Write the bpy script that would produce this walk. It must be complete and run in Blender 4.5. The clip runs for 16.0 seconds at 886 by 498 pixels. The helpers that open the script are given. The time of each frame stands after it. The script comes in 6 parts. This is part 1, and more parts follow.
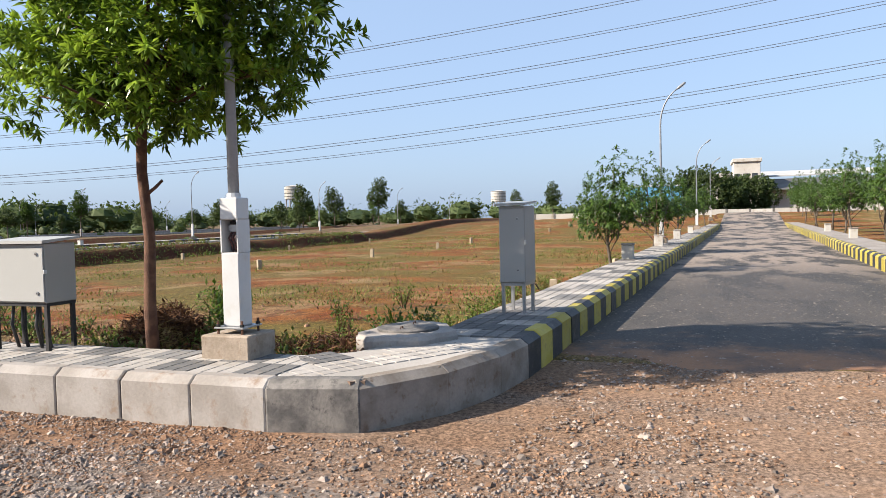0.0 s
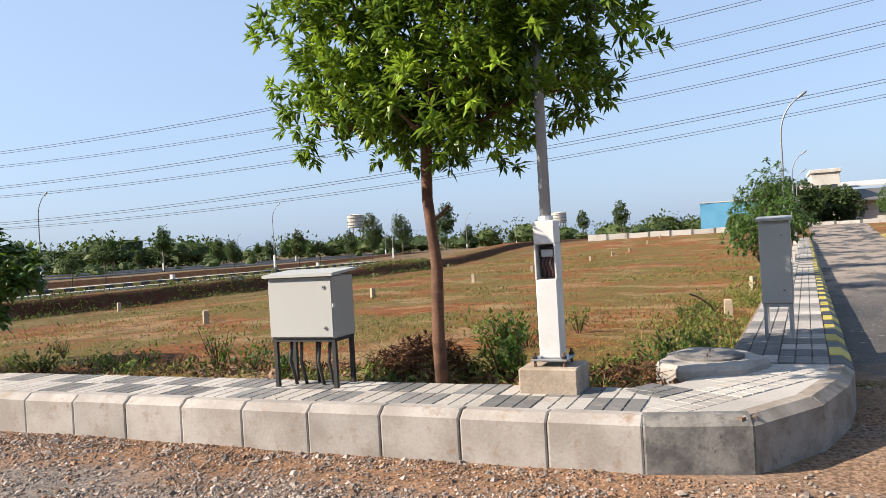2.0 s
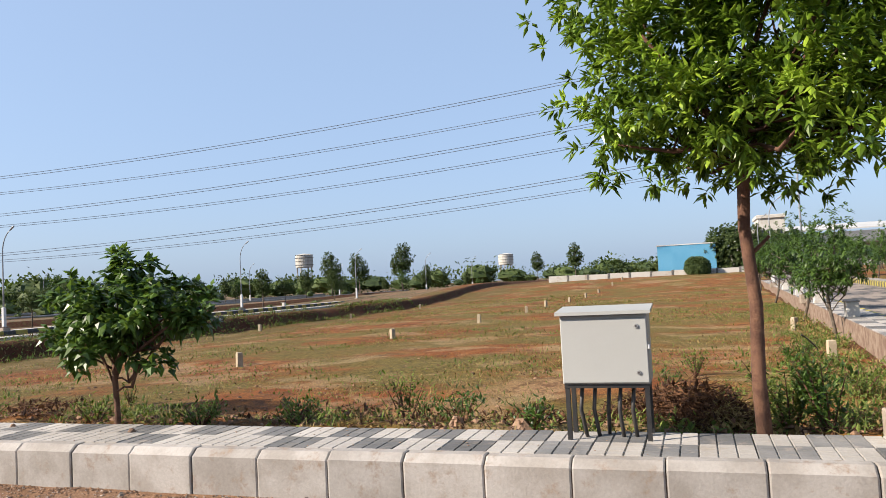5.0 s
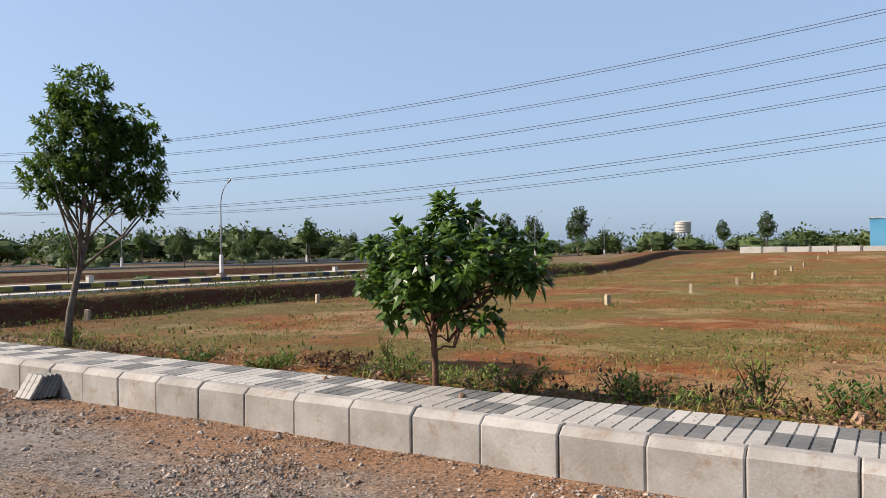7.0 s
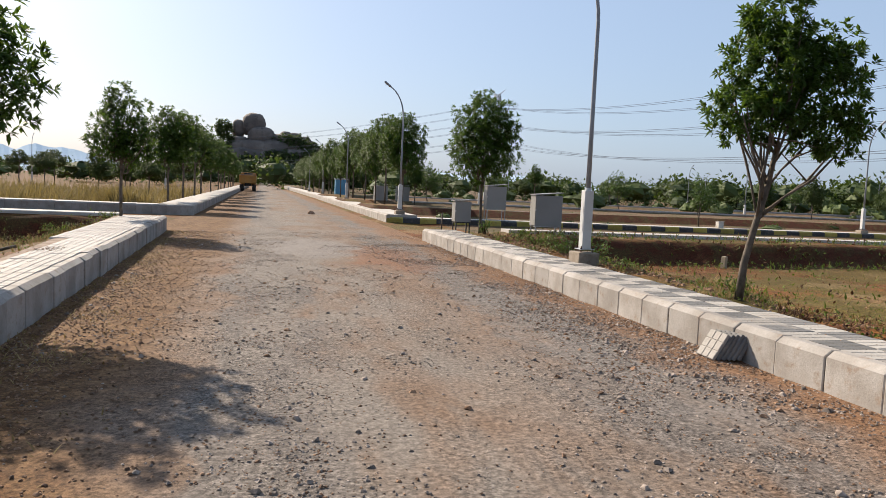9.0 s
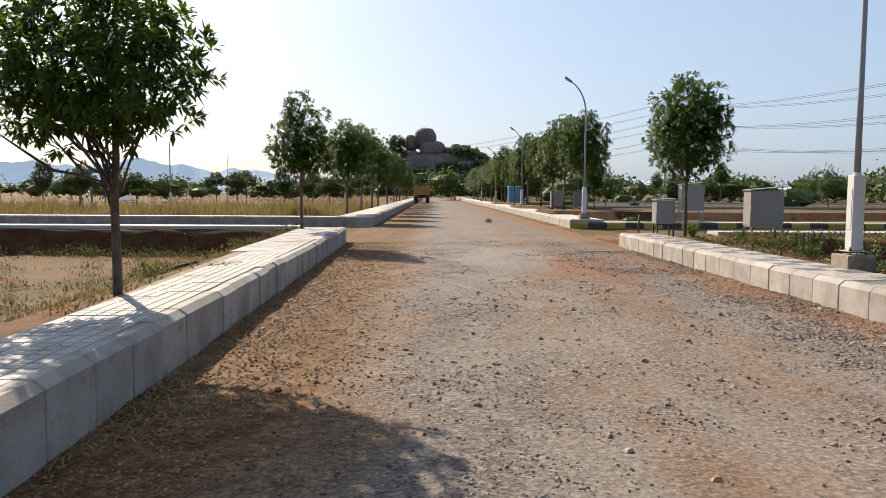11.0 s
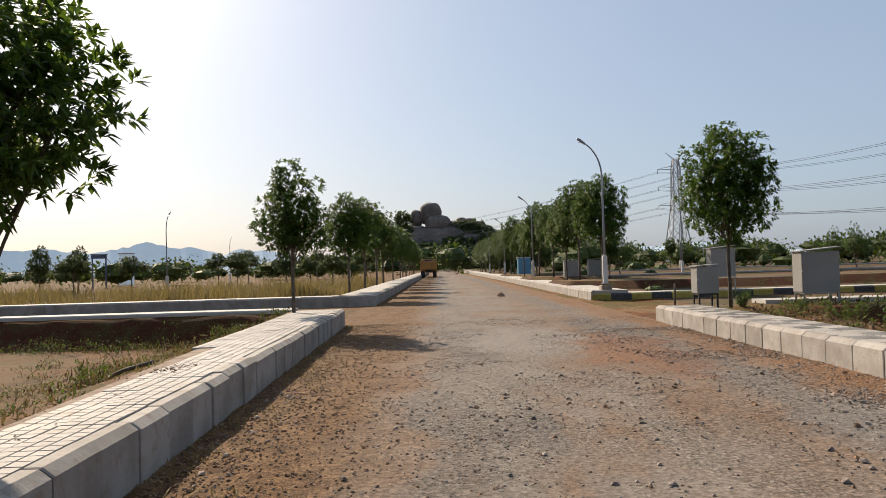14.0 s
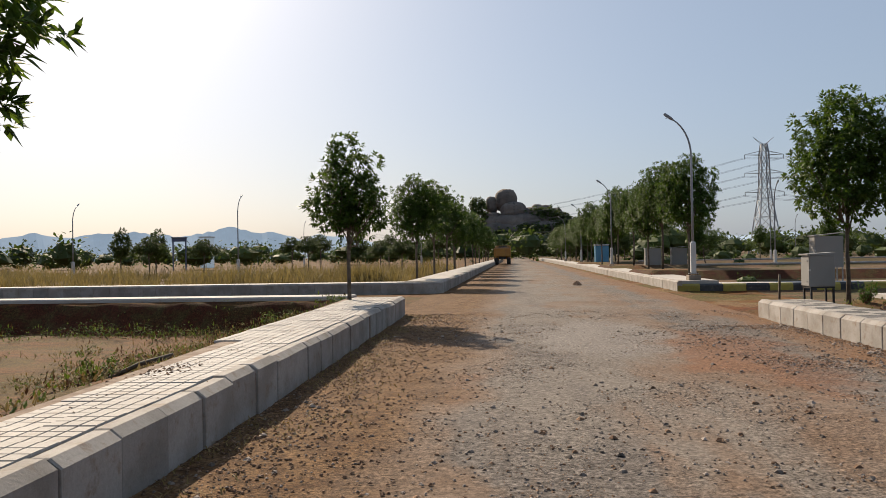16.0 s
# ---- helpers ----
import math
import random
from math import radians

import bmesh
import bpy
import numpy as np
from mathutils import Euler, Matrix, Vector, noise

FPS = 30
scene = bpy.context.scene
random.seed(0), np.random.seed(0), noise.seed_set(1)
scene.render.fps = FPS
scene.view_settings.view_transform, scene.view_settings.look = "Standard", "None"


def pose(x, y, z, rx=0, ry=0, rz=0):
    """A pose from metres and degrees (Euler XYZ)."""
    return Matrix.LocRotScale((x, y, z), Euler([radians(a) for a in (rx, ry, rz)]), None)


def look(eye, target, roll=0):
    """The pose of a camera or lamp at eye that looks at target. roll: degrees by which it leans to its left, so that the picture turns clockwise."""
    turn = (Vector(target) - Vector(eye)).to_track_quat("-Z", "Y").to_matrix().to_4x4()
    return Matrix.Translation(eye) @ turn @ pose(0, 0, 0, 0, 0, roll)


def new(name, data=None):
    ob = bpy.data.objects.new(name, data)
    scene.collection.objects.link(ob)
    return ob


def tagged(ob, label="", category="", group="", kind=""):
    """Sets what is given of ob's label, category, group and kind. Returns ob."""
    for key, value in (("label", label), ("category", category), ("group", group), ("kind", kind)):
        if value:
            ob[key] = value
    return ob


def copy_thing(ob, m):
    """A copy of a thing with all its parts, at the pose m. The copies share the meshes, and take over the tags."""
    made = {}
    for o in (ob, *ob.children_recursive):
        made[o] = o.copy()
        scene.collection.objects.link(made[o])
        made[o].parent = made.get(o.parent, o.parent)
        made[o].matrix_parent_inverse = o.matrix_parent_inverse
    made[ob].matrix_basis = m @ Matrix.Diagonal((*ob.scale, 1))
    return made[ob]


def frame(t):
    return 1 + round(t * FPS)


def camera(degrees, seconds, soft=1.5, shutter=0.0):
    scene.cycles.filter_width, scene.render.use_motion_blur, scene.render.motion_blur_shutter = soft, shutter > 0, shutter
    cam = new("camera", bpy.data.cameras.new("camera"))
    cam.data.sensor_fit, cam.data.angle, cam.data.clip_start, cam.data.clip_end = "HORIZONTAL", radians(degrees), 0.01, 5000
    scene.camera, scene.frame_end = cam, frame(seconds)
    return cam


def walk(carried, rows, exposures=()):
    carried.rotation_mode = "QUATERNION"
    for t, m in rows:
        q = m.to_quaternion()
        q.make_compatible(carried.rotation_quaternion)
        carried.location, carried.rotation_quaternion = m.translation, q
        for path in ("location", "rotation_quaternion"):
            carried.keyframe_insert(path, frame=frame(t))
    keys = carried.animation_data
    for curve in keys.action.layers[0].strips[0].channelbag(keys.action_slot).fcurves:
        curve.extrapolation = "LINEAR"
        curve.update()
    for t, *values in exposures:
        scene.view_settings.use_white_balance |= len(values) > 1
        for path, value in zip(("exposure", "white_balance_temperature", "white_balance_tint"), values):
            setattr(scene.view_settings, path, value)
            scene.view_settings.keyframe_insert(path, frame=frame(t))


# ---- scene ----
cam = camera(61.7, 16.0, soft=0.75)
PATH = [
    (0, (-4.391, -2.235, 1.457), (-2.507, -1.571, 1.375), -1.4),
    (0.5, (-4.495, -1.659, 1.494), (-2.614, -0.986, 1.394), -1.3),
    (1, (-4.588, -1.217, 1.497), (-2.706, -0.547, 1.398), -2.1),
    (1.5, (-4.627, -0.717, 1.505), (-2.765, 0.011, 1.433), -2.9),
    (2, (-4.772, -0.128, 1.527), (-2.939, 0.672, 1.517), -3.3),
    (2.5, (-4.909, 0.383, 1.539), (-3.087, 1.208, 1.567), -3.5),
    (3, (-4.924, 0.956, 1.567), (-3.097, 1.768, 1.635), -3.5),
    (3.5, (-5.111, 1.473, 1.584), (-3.265, 2.24, 1.67), -3.4),
    (3.7, (-5.151, 1.634, 1.574), (-3.302, 2.392, 1.664), -3.2),
    (5.8, (-5.189, 3.699, 1.655), (-3.281, 4.294, 1.742), -3.1),
    (6, (-5.180, 3.880, 1.645), (-3.282, 4.507, 1.721), -2.9),
    (6.5, (-5.126, 4.362, 1.647), (-3.285, 5.143, 1.680), -1.9),
    (7, (-4.954, 4.872, 1.628), (-3.247, 5.914, 1.633), -0.6),
    (7.5, (-4.911, 5.352, 1.614), (-3.431, 6.697, 1.576), 0.7),
    (8, (-4.778, 5.832, 1.602), (-3.631, 7.466, 1.494), 2.0),
    (8.5, (-4.691, 6.287, 1.574), (-3.924, 8.128, 1.420), 3.0),
    (9, (-4.710, 6.724, 1.590), (-4.230, 8.658, 1.427), 2.6),
    (9.5, (-4.709, 7.107, 1.502), (-4.419, 9.081, 1.367), 2.6),
    (9.7, (-4.719, 7.265, 1.484), (-4.47, 9.244, 1.336), 3.1),
    (11.8, (-5.009, 9.553, 1.364), (-5.047, 11.548, 1.226), -1.4),
    (12, (-4.989, 9.659, 1.363), (-5.013, 11.656, 1.254), -1.8),
    (12.5, (-4.942, 10.031, 1.391), (-4.944, 12.031, 1.359), -2.6),
    (13, (-4.972, 10.465, 1.363), (-4.943, 12.464, 1.328), -2.6),
    (13.5, (-5.009, 10.765, 1.382), (-4.977, 12.765, 1.379), -2.4),
    (14, (-4.95, 11.216, 1.399), (-4.94, 13.216, 1.447), -1.7),
    (14.5, (-4.919, 11.708, 1.351), (-4.883, 13.705, 1.466), -1.0),
    (15, (-4.929, 12.056, 1.357), (-4.892, 14.05, 1.502), -1.1),
    (15.5, (-4.916, 12.453, 1.34), (-4.932, 14.449, 1.467), -1.0),
    (16, (-4.812, 12.999, 1.351), (-5.005, 14.99, 1.368), -1.0),
]
EXPOSURES = [(0, 1.28, 6680), (2, 1.28, 6800), (3.5, 1.30, 6780), (6.5, 1.00, 6620), (7, 1.02, 6680), (8, 1.12, 6880), (9, 0.98, 7000), (9.5, 0.92, 7000), (12, 1.09, 7450), (12.5, 0.93, 7500), (14, 0.73, 7500), (14.5, 0.62, 7400), (15, 0.64, 7400), (15.5, 0.52, 7350), (16, 0.58, 7500)]
walk(cam, [(t, look(eye, target, roll)) for t, eye, target, roll in PATH], [(t, stops, kelvin, 13) for t, stops, kelvin in EXPOSURES])

# ---- world, sun, exposure ----
SUN_TO = Vector((-0.45, 0.73, 0.565)).normalized()
w = bpy.data.worlds.new("sky")
scene.world = w
w.use_nodes = True
wn = w.node_tree
sky = wn.nodes.new("ShaderNodeTexSky")
sky.sky_type = "NISHITA"
sky.sun_disc = False
sky.sun_elevation = math.asin(SUN_TO.z)
sky.sun_rotation = math.atan2(SUN_TO.x, SUN_TO.y)
sky.air_density, sky.dust_density, sky.ozone_density = 1.0, 2.2, 5.0
hazy = wn.nodes.new("ShaderNodeMix")  # an even veil of haze over the clear sky
hazy.data_type = "RGBA"
hazy.inputs[0].default_value = 0.55
hazy.inputs[7].default_value = (3.15, 4.35, 6.1, 1)
wn.links.new(sky.outputs[0], hazy.inputs[6])
wn.links.new(hazy.outputs[2], wn.nodes["Background"].inputs[0])
wn.nodes["Background"].inputs[1].default_value = 0.078
sun = new("sun", bpy.data.lights.new("sun", "SUN"))
sun.data.energy, sun.data.angle, sun.data.color = 5.0, radians(0.55), (1.0, 0.91, 0.78)
sun.matrix_world = look(SUN_TO * 60, (0, 0, 0))


# ---- materials ----
def rgba(c):
    return (*c, 1.0)


def nodes_of(name):
    m = bpy.data.materials.new(name)
    m.use_nodes = True
    nt = m.node_tree
    return m, nt, nt.nodes["Principled BSDF"]


def noise_node(nt, vec, scale, detail=4.0, rough=0.55):
    n = nt.nodes.new("ShaderNodeTexNoise")
    n.inputs["Scale"].default_value = scale
    n.inputs["Detail"].default_value = detail
    n.inputs["Roughness"].default_value = rough
    if vec is not None:
        nt.links.new(vec, n.inputs["Vector"])
    return n.outputs["Fac"]


def maths(nt, op, a, b=None, c=None, clamp=False):
    n = nt.nodes.new("ShaderNodeMath")
    n.operation, n.use_clamp = op, clamp
    for k, v in enumerate((a, b, c)):
        if v is None:
            continue
        if isinstance(v, (int, float)):
            n.inputs[k].default_value = v
        else:
            nt.links.new(v, n.inputs[k])
    return n.outputs[0]


def step(nt, v, lo, hi):
    n = nt.nodes.new("ShaderNodeMapRange")
    n.interpolation_type = "SMOOTHSTEP"
    n.inputs["From Min"].default_value, n.inputs["From Max"].default_value = lo, hi
    nt.links.new(v, n.inputs["Value"])
    return n.outputs["Result"]


def mixc(nt, fac, a, b, mode="MIX"):
    n = nt.nodes.new("ShaderNodeMix")
    n.data_type, n.blend_type = "RGBA", mode
    if isinstance(fac, (int, float)):
        n.inputs[0].default_value = fac
    else:
        nt.links.new(fac, n.inputs[0])
    for k, v in ((6, a), (7, b)):
        if isinstance(v, tuple):
            n.inputs[k].default_value = rgba(v)
        else:
            nt.links.new(v, n.inputs[k])
    return n.outputs[2]


def bump_to(nt, bsdf, height, strength, dist):
    b = nt.nodes.new("ShaderNodeBump")
    b.inputs["Strength"].default_value, b.inputs["Distance"].default_value = strength, dist
    nt.links.new(height, b.inputs["Height"])
    nt.links.new(b.outputs[0], bsdf.inputs["Normal"])


def plain(name, c1, c2, scale=3.0, rough=0.8, bump=0.25, metal=0.0, vary=0.12, fine=40.0, stain=None, dist=0.01, island=False, amp=0.5):
    """A worn surface: two colours mixed by a broad noise, a fine grain, and a small change from piece to piece."""
    m, nt, bsdf = nodes_of(name)
    pos = nt.nodes.new("ShaderNodeNewGeometry")
    broad = step(nt, noise_node(nt, pos.outputs["Position"], scale), 0.35, 0.65)
    grain = noise_node(nt, pos.outputs["Position"], fine, 6.0, 0.65)
    col = mixc(nt, broad, c1, c2)
    if stain:
        spot = step(nt, noise_node(nt, pos.outputs["Position"], scale * 2.7, 8.0, 0.7), 0.52, 0.72)
        col = mixc(nt, spot, col, stain)
    rnd = pos.outputs["Random Per Island"] if island else nt.nodes.new("ShaderNodeObjectInfo").outputs["Random"]
    lift = maths(nt, "MULTIPLY_ADD", rnd, 2 * vary, 1 - vary)
    lift = maths(nt, "MULTIPLY", lift, maths(nt, "MULTIPLY_ADD", grain, amp, 1 - amp / 2))
    hsv = nt.nodes.new("ShaderNodeHueSaturation")
    nt.links.new(lift, hsv.inputs["Value"])
    nt.links.new(col, hsv.inputs["Color"])
    nt.links.new(hsv.outputs[0], bsdf.inputs["Base Color"])
    bsdf.inputs["Roughness"].default_value = rough
    bsdf.inputs["Metallic"].default_value = metal
    if bump:
        bump_to(nt, bsdf, grain, bump, dist)
    return m


def leafy(name, dark, light, rough=0.45, through_light=0.35, young=None, glow=(0.16, 0.256, 0.0256)):
    m, nt, bsdf = nodes_of(name)
    geo = nt.nodes.new("ShaderNodeNewGeometry")
    rnd = geo.outputs["Random Per Island"]
    col = mixc(nt, rnd, dark, light)
    if young:
        col = mixc(nt, step(nt, noise_node(nt, geo.outputs["Position"], 2.3, 2.0), 0.5, 0.7), col, young)
    nt.links.new(col, bsdf.inputs["Base Color"])
    bsdf.inputs["Roughness"].default_value = rough
    bsdf.inputs["Specular IOR Level"].default_value = 0.3
    tr = nt.nodes.new("ShaderNodeBsdfTranslucent")
    nt.links.new(mixc(nt, 0.5, col, glow), tr.inputs[0])
    mx = nt.nodes.new("ShaderNodeMixShader")
    mx.inputs[0].default_value = through_light
    nt.links.new(bsdf.outputs[0], mx.inputs[1])
    nt.links.new(tr.outputs[0], mx.inputs[2])
    nt.links.new(mx.outputs[0], nt.nodes["Material Output"].inputs[0])
    return m


def ground_material():
    """Bare earth of the site: gravelled track, red soil plots with dry grass, straw fields further off."""
    m, nt, bsdf = nodes_of("site_earth")
    pos = nt.nodes.new("ShaderNodeNewGeometry").outputs["Position"]
    sep = nt.nodes.new("ShaderNodeSeparateXYZ")
    nt.links.new(pos, sep.inputs[0])
    x, y = sep.outputs[0], sep.outputs[1]

    def stretched(sx, sy):
        mp = nt.nodes.new("ShaderNodeMapping")
        mp.inputs["Scale"].default_value = (sx, sy, 1)
        nt.links.new(pos, mp.inputs[0])
        return mp.outputs[0]

    wob = maths(nt, "MULTIPLY_ADD", noise_node(nt, pos, 0.7), 1.4, -0.7)
    xw = maths(nt, "ADD", x, wob)
    def bump_across(centre, half):
        off = maths(nt, "ABSOLUTE", maths(nt, "SUBTRACT", xw, centre))
        return maths(nt, "SUBTRACT", 1.0, step(nt, off, half * 0.4, half))

    # track
    along = noise_node(nt, stretched(1.2, 0.16), 0.9, 5.0, 0.6)
    blotch = noise_node(nt, pos, 0.55, 6.0, 0.62)
    dirt = mixc(nt, step(nt, blotch, 0.4, 0.62), (0.236, 0.176, 0.136), (0.206, 0.136, 0.0929))
    gravel = mixc(nt, step(nt, noise_node(nt, pos, 14.0, 6.0, 0.7), 0.35, 0.65), (0.129, 0.11, 0.0963), (0.236, 0.202, 0.176))
    lanes = maths(nt, "ADD", bump_across(-4.6, 0.75), maths(nt, "MULTIPLY", bump_across(-1.35, 0.75), 0.8))
    stony = step(nt, maths(nt, "ADD", along, maths(nt, "MULTIPLY_ADD", lanes, 0.22, -0.08)), 0.44, 0.62)
    track = mixc(nt, stony, dirt, gravel)
    red = step(nt, noise_node(nt, stretched(1.0, 0.5), 0.8, 3.0), 0.6, 0.72)
    track = mixc(nt, maths(nt, "MULTIPLY", red, 0.5), track, (0.231, 0.11, 0.055))
    powder = step(nt, noise_node(nt, stretched(1.0, 0.35), 0.7, 5.0, 0.6), 0.40, 0.55)
    mid = maths(nt, "MULTIPLY", step(nt, xw, -5.6, -4.6), maths(nt, "SUBTRACT", 1.0, step(nt, xw, -3.4, -1.8)))
    track = mixc(nt, maths(nt, "MULTIPLY", maths(nt, "MULTIPLY", powder, mid), step(nt, y, 5.0, 10.0)), track, (0.231, 0.198, 0.168))
    def patch(cx, cy, rx, ry):
        u = maths(nt, "DIVIDE", maths(nt, "SUBTRACT", xw, cx), rx)
        v = maths(nt, "DIVIDE", maths(nt, "SUBTRACT", y, cy), ry)
        d = maths(nt, "ADD", maths(nt, "MULTIPLY", u, u), maths(nt, "MULTIPLY", v, v))
        d = maths(nt, "ADD", d, maths(nt, "MULTIPLY_ADD", noise_node(nt, pos, 1.6, 6.0, 0.65), 2.4, -1.2))
        return maths(nt, "SUBTRACT", 1.0, step(nt, d, 0.35, 1.15))

    track = mixc(nt, maths(nt, "MULTIPLY", patch(-1.9, 23.3, 0.9, 3.2), 0.75), track, (0.241, 0.116, 0.0645))
    track = mixc(nt, maths(nt, "MULTIPLY", patch(-3.4, 25.8, 1.3, 3.0), 0.8), track, (0.267, 0.236, 0.211))
    track = mixc(nt, maths(nt, "MULTIPLY", patch(-1.1, 15.0, 0.8, 4.5), 0.6), track, (0.215, 0.194, 0.176))
    verge = maths(nt, "SUBTRACT", 1.0, step(nt, xw, -6.1, -5.2))
    straw_dirt = mixc(nt, step(nt, noise_node(nt, pos, 5.0, 6.0, 0.7), 0.35, 0.65), (0.112, 0.0533, 0.0224), (0.232, 0.129, 0.0602))
    track = mixc(nt, verge, track, straw_dirt)
    lip = maths(nt, "MULTIPLY", step(nt, xw, -1.1, -0.4), step(nt, y, -0.1, 0.7))
    track = mixc(nt, maths(nt, "MULTIPLY", lip, 0.7), track, (0.231, 0.115, 0.055))
    mouth = maths(nt, "MULTIPLY", step(nt, xw, -0.9, 0.3), maths(nt, "SUBTRACT", 1.0, step(nt, y, -1.2, 0.4)))
    track = mixc(nt, maths(nt, "MULTIPLY", mouth, 0.55), track, (0.258, 0.159, 0.0963))
    # plot
    band = noise_node(nt, stretched(0.42, 0.36), 0.5, 7.0, 0.64)
    soil = mixc(nt, step(nt, noise_node(nt, stretched(0.5, 1.0), 1.3, 6.0, 0.65), 0.35, 0.65), (0.163, 0.0456, 0.0095), (0.211, 0.0877, 0.0241))
    pale = step(nt, noise_node(nt, stretched(0.4, 0.36), 0.75, 6.0, 0.62), 0.54, 0.62)
    soil = mixc(nt, maths(nt, "MULTIPLY", pale, 0.6), soil, (0.275, 0.194, 0.103))
    grass = mixc(nt, step(nt, noise_node(nt, pos, 9.0, 5.0, 0.7), 0.35, 0.65), (0.0645, 0.055, 0.012), (0.159, 0.122, 0.031))
    litter = step(nt, noise_node(nt, pos, 2.6, 7.0, 0.75), 0.5, 0.58)
    soil = mixc(nt, maths(nt, "MULTIPLY", litter, 0.75), soil, (0.0817, 0.0344, 0.0138))
    plot = mixc(nt, maths(nt, "MULTIPLY", step(nt, band, 0.43, 0.58), 0.9), soil, grass)
    sand = step(nt, noise_node(nt, stretched(0.5, 0.3), 0.8, 7.0, 0.65), 0.55, 0.61)
    plot = mixc(nt, maths(nt, "MULTIPLY", sand, 0.55), plot, (0.267, 0.185, 0.0946))
    # straw field on the other side of the track
    field = mixc(nt, step(nt, noise_node(nt, stretched(0.3, 0.9), 0.9, 5.0), 0.42, 0.6), (0.165, 0.066, 0.019), (0.115, 0.07, 0.018))
    field = mixc(nt, step(nt, noise_node(nt, pos, 0.9, 5.0), 0.55, 0.7), field, (0.17, 0.07, 0.023))
    field = mixc(nt, maths(nt, "MULTIPLY", litter, 0.6), field, (0.0716, 0.0385, 0.0138))
    left = maths(nt, "LESS_THAN", x, -8.0)
    right = maths(nt, "GREATER_THAN", x, 0.12)
    side = maths(nt, "LESS_THAN", y, 0.3)
    cross = maths(nt, "GREATER_THAN", y, 30.6)
    near_right = maths(nt, "MULTIPLY", right, maths(nt, "SUBTRACT", 1.0, maths(nt, "MULTIPLY", side, maths(nt, "LESS_THAN", x, 3.0))))
    col = mixc(nt, near_right, track, plot)
    col = mixc(nt, left, col, field)
    dusty = mixc(nt, step(nt, blotch, 0.4, 0.6), (0.181, 0.107, 0.0645), (0.107, 0.086, 0.0396))
    col = mixc(nt, maths(nt, "MULTIPLY", cross, maths(nt, "GREATER_THAN", x, 3.2)), col, dusty)
    # dead scrub on the low end of the plot
    low = maths(nt, "MULTIPLY", maths(nt, "MULTIPLY", step(nt, y, 20.0, 24.5), near_right), maths(nt, "LESS_THAN", y, 30.6))
    col = mixc(nt, maths(nt, "MULTIPLY", low, 0.3), col, (0.0716, 0.0413, 0.0154))
    # cut banks of dark red earth
    norm = nt.nodes.new("ShaderNodeNewGeometry")
    sepn = nt.nodes.new("ShaderNodeSeparateXYZ")
    nt.links.new(norm.outputs["True Normal"], sepn.inputs[0])
    cut = maths(nt, "SUBTRACT", 1.0, step(nt, sepn.outputs[2], 0.86, 0.97))
    bank = mixc(nt, step(nt, noise_node(nt, pos, 2.5, 6.0, 0.7), 0.4, 0.65), (0.0826, 0.0248, 0.0121), (0.0826, 0.055, 0.0193))
    col = mixc(nt, cut, col, bank)
    fine = noise_node(nt, pos, 38.0, 7.0, 0.75)
    rugged = step(nt, noise_node(nt, stretched(1.0, 0.4), 0.9, 5.0, 0.6), 0.4, 0.6)
    speck = step(nt, noise_node(nt, pos, 22.0, 3.0, 0.6), 0.3, 0.75)
    hsv = nt.nodes.new("ShaderNodeHueSaturation")
    nt.links.new(maths(nt, "MULTIPLY", maths(nt, "ADD", maths(nt, "MULTIPLY", maths(nt, "SUBTRACT", step(nt, fine, 0.3, 0.7), 0.5), maths(nt, "MULTIPLY_ADD", rugged, 0.8, 0.55)), 0.88), maths(nt, "MULTIPLY_ADD", speck, 0.6, 0.62)), hsv.inputs["Value"])
    nt.links.new(col, hsv.inputs["Color"])
    nt.links.new(hsv.outputs[0], bsdf.inputs["Base Color"])
    bsdf.inputs["Roughness"].default_value = 0.95
    bsdf.inputs["Diffuse Roughness"].default_value = 0.2
    bsdf.inputs["Specular IOR Level"].default_value = 0.15
    h = maths(nt, "ADD", maths(nt, "MULTIPLY", fine, 0.35), noise_node(nt, pos, 9.0, 8.0, 0.7))
    h = maths(nt, "MULTIPLY", h, maths(nt, "MULTIPLY_ADD", rugged, 0.75, 0.35))
    bump_to(nt, bsdf, h, 0.9, 0.026)
    return m


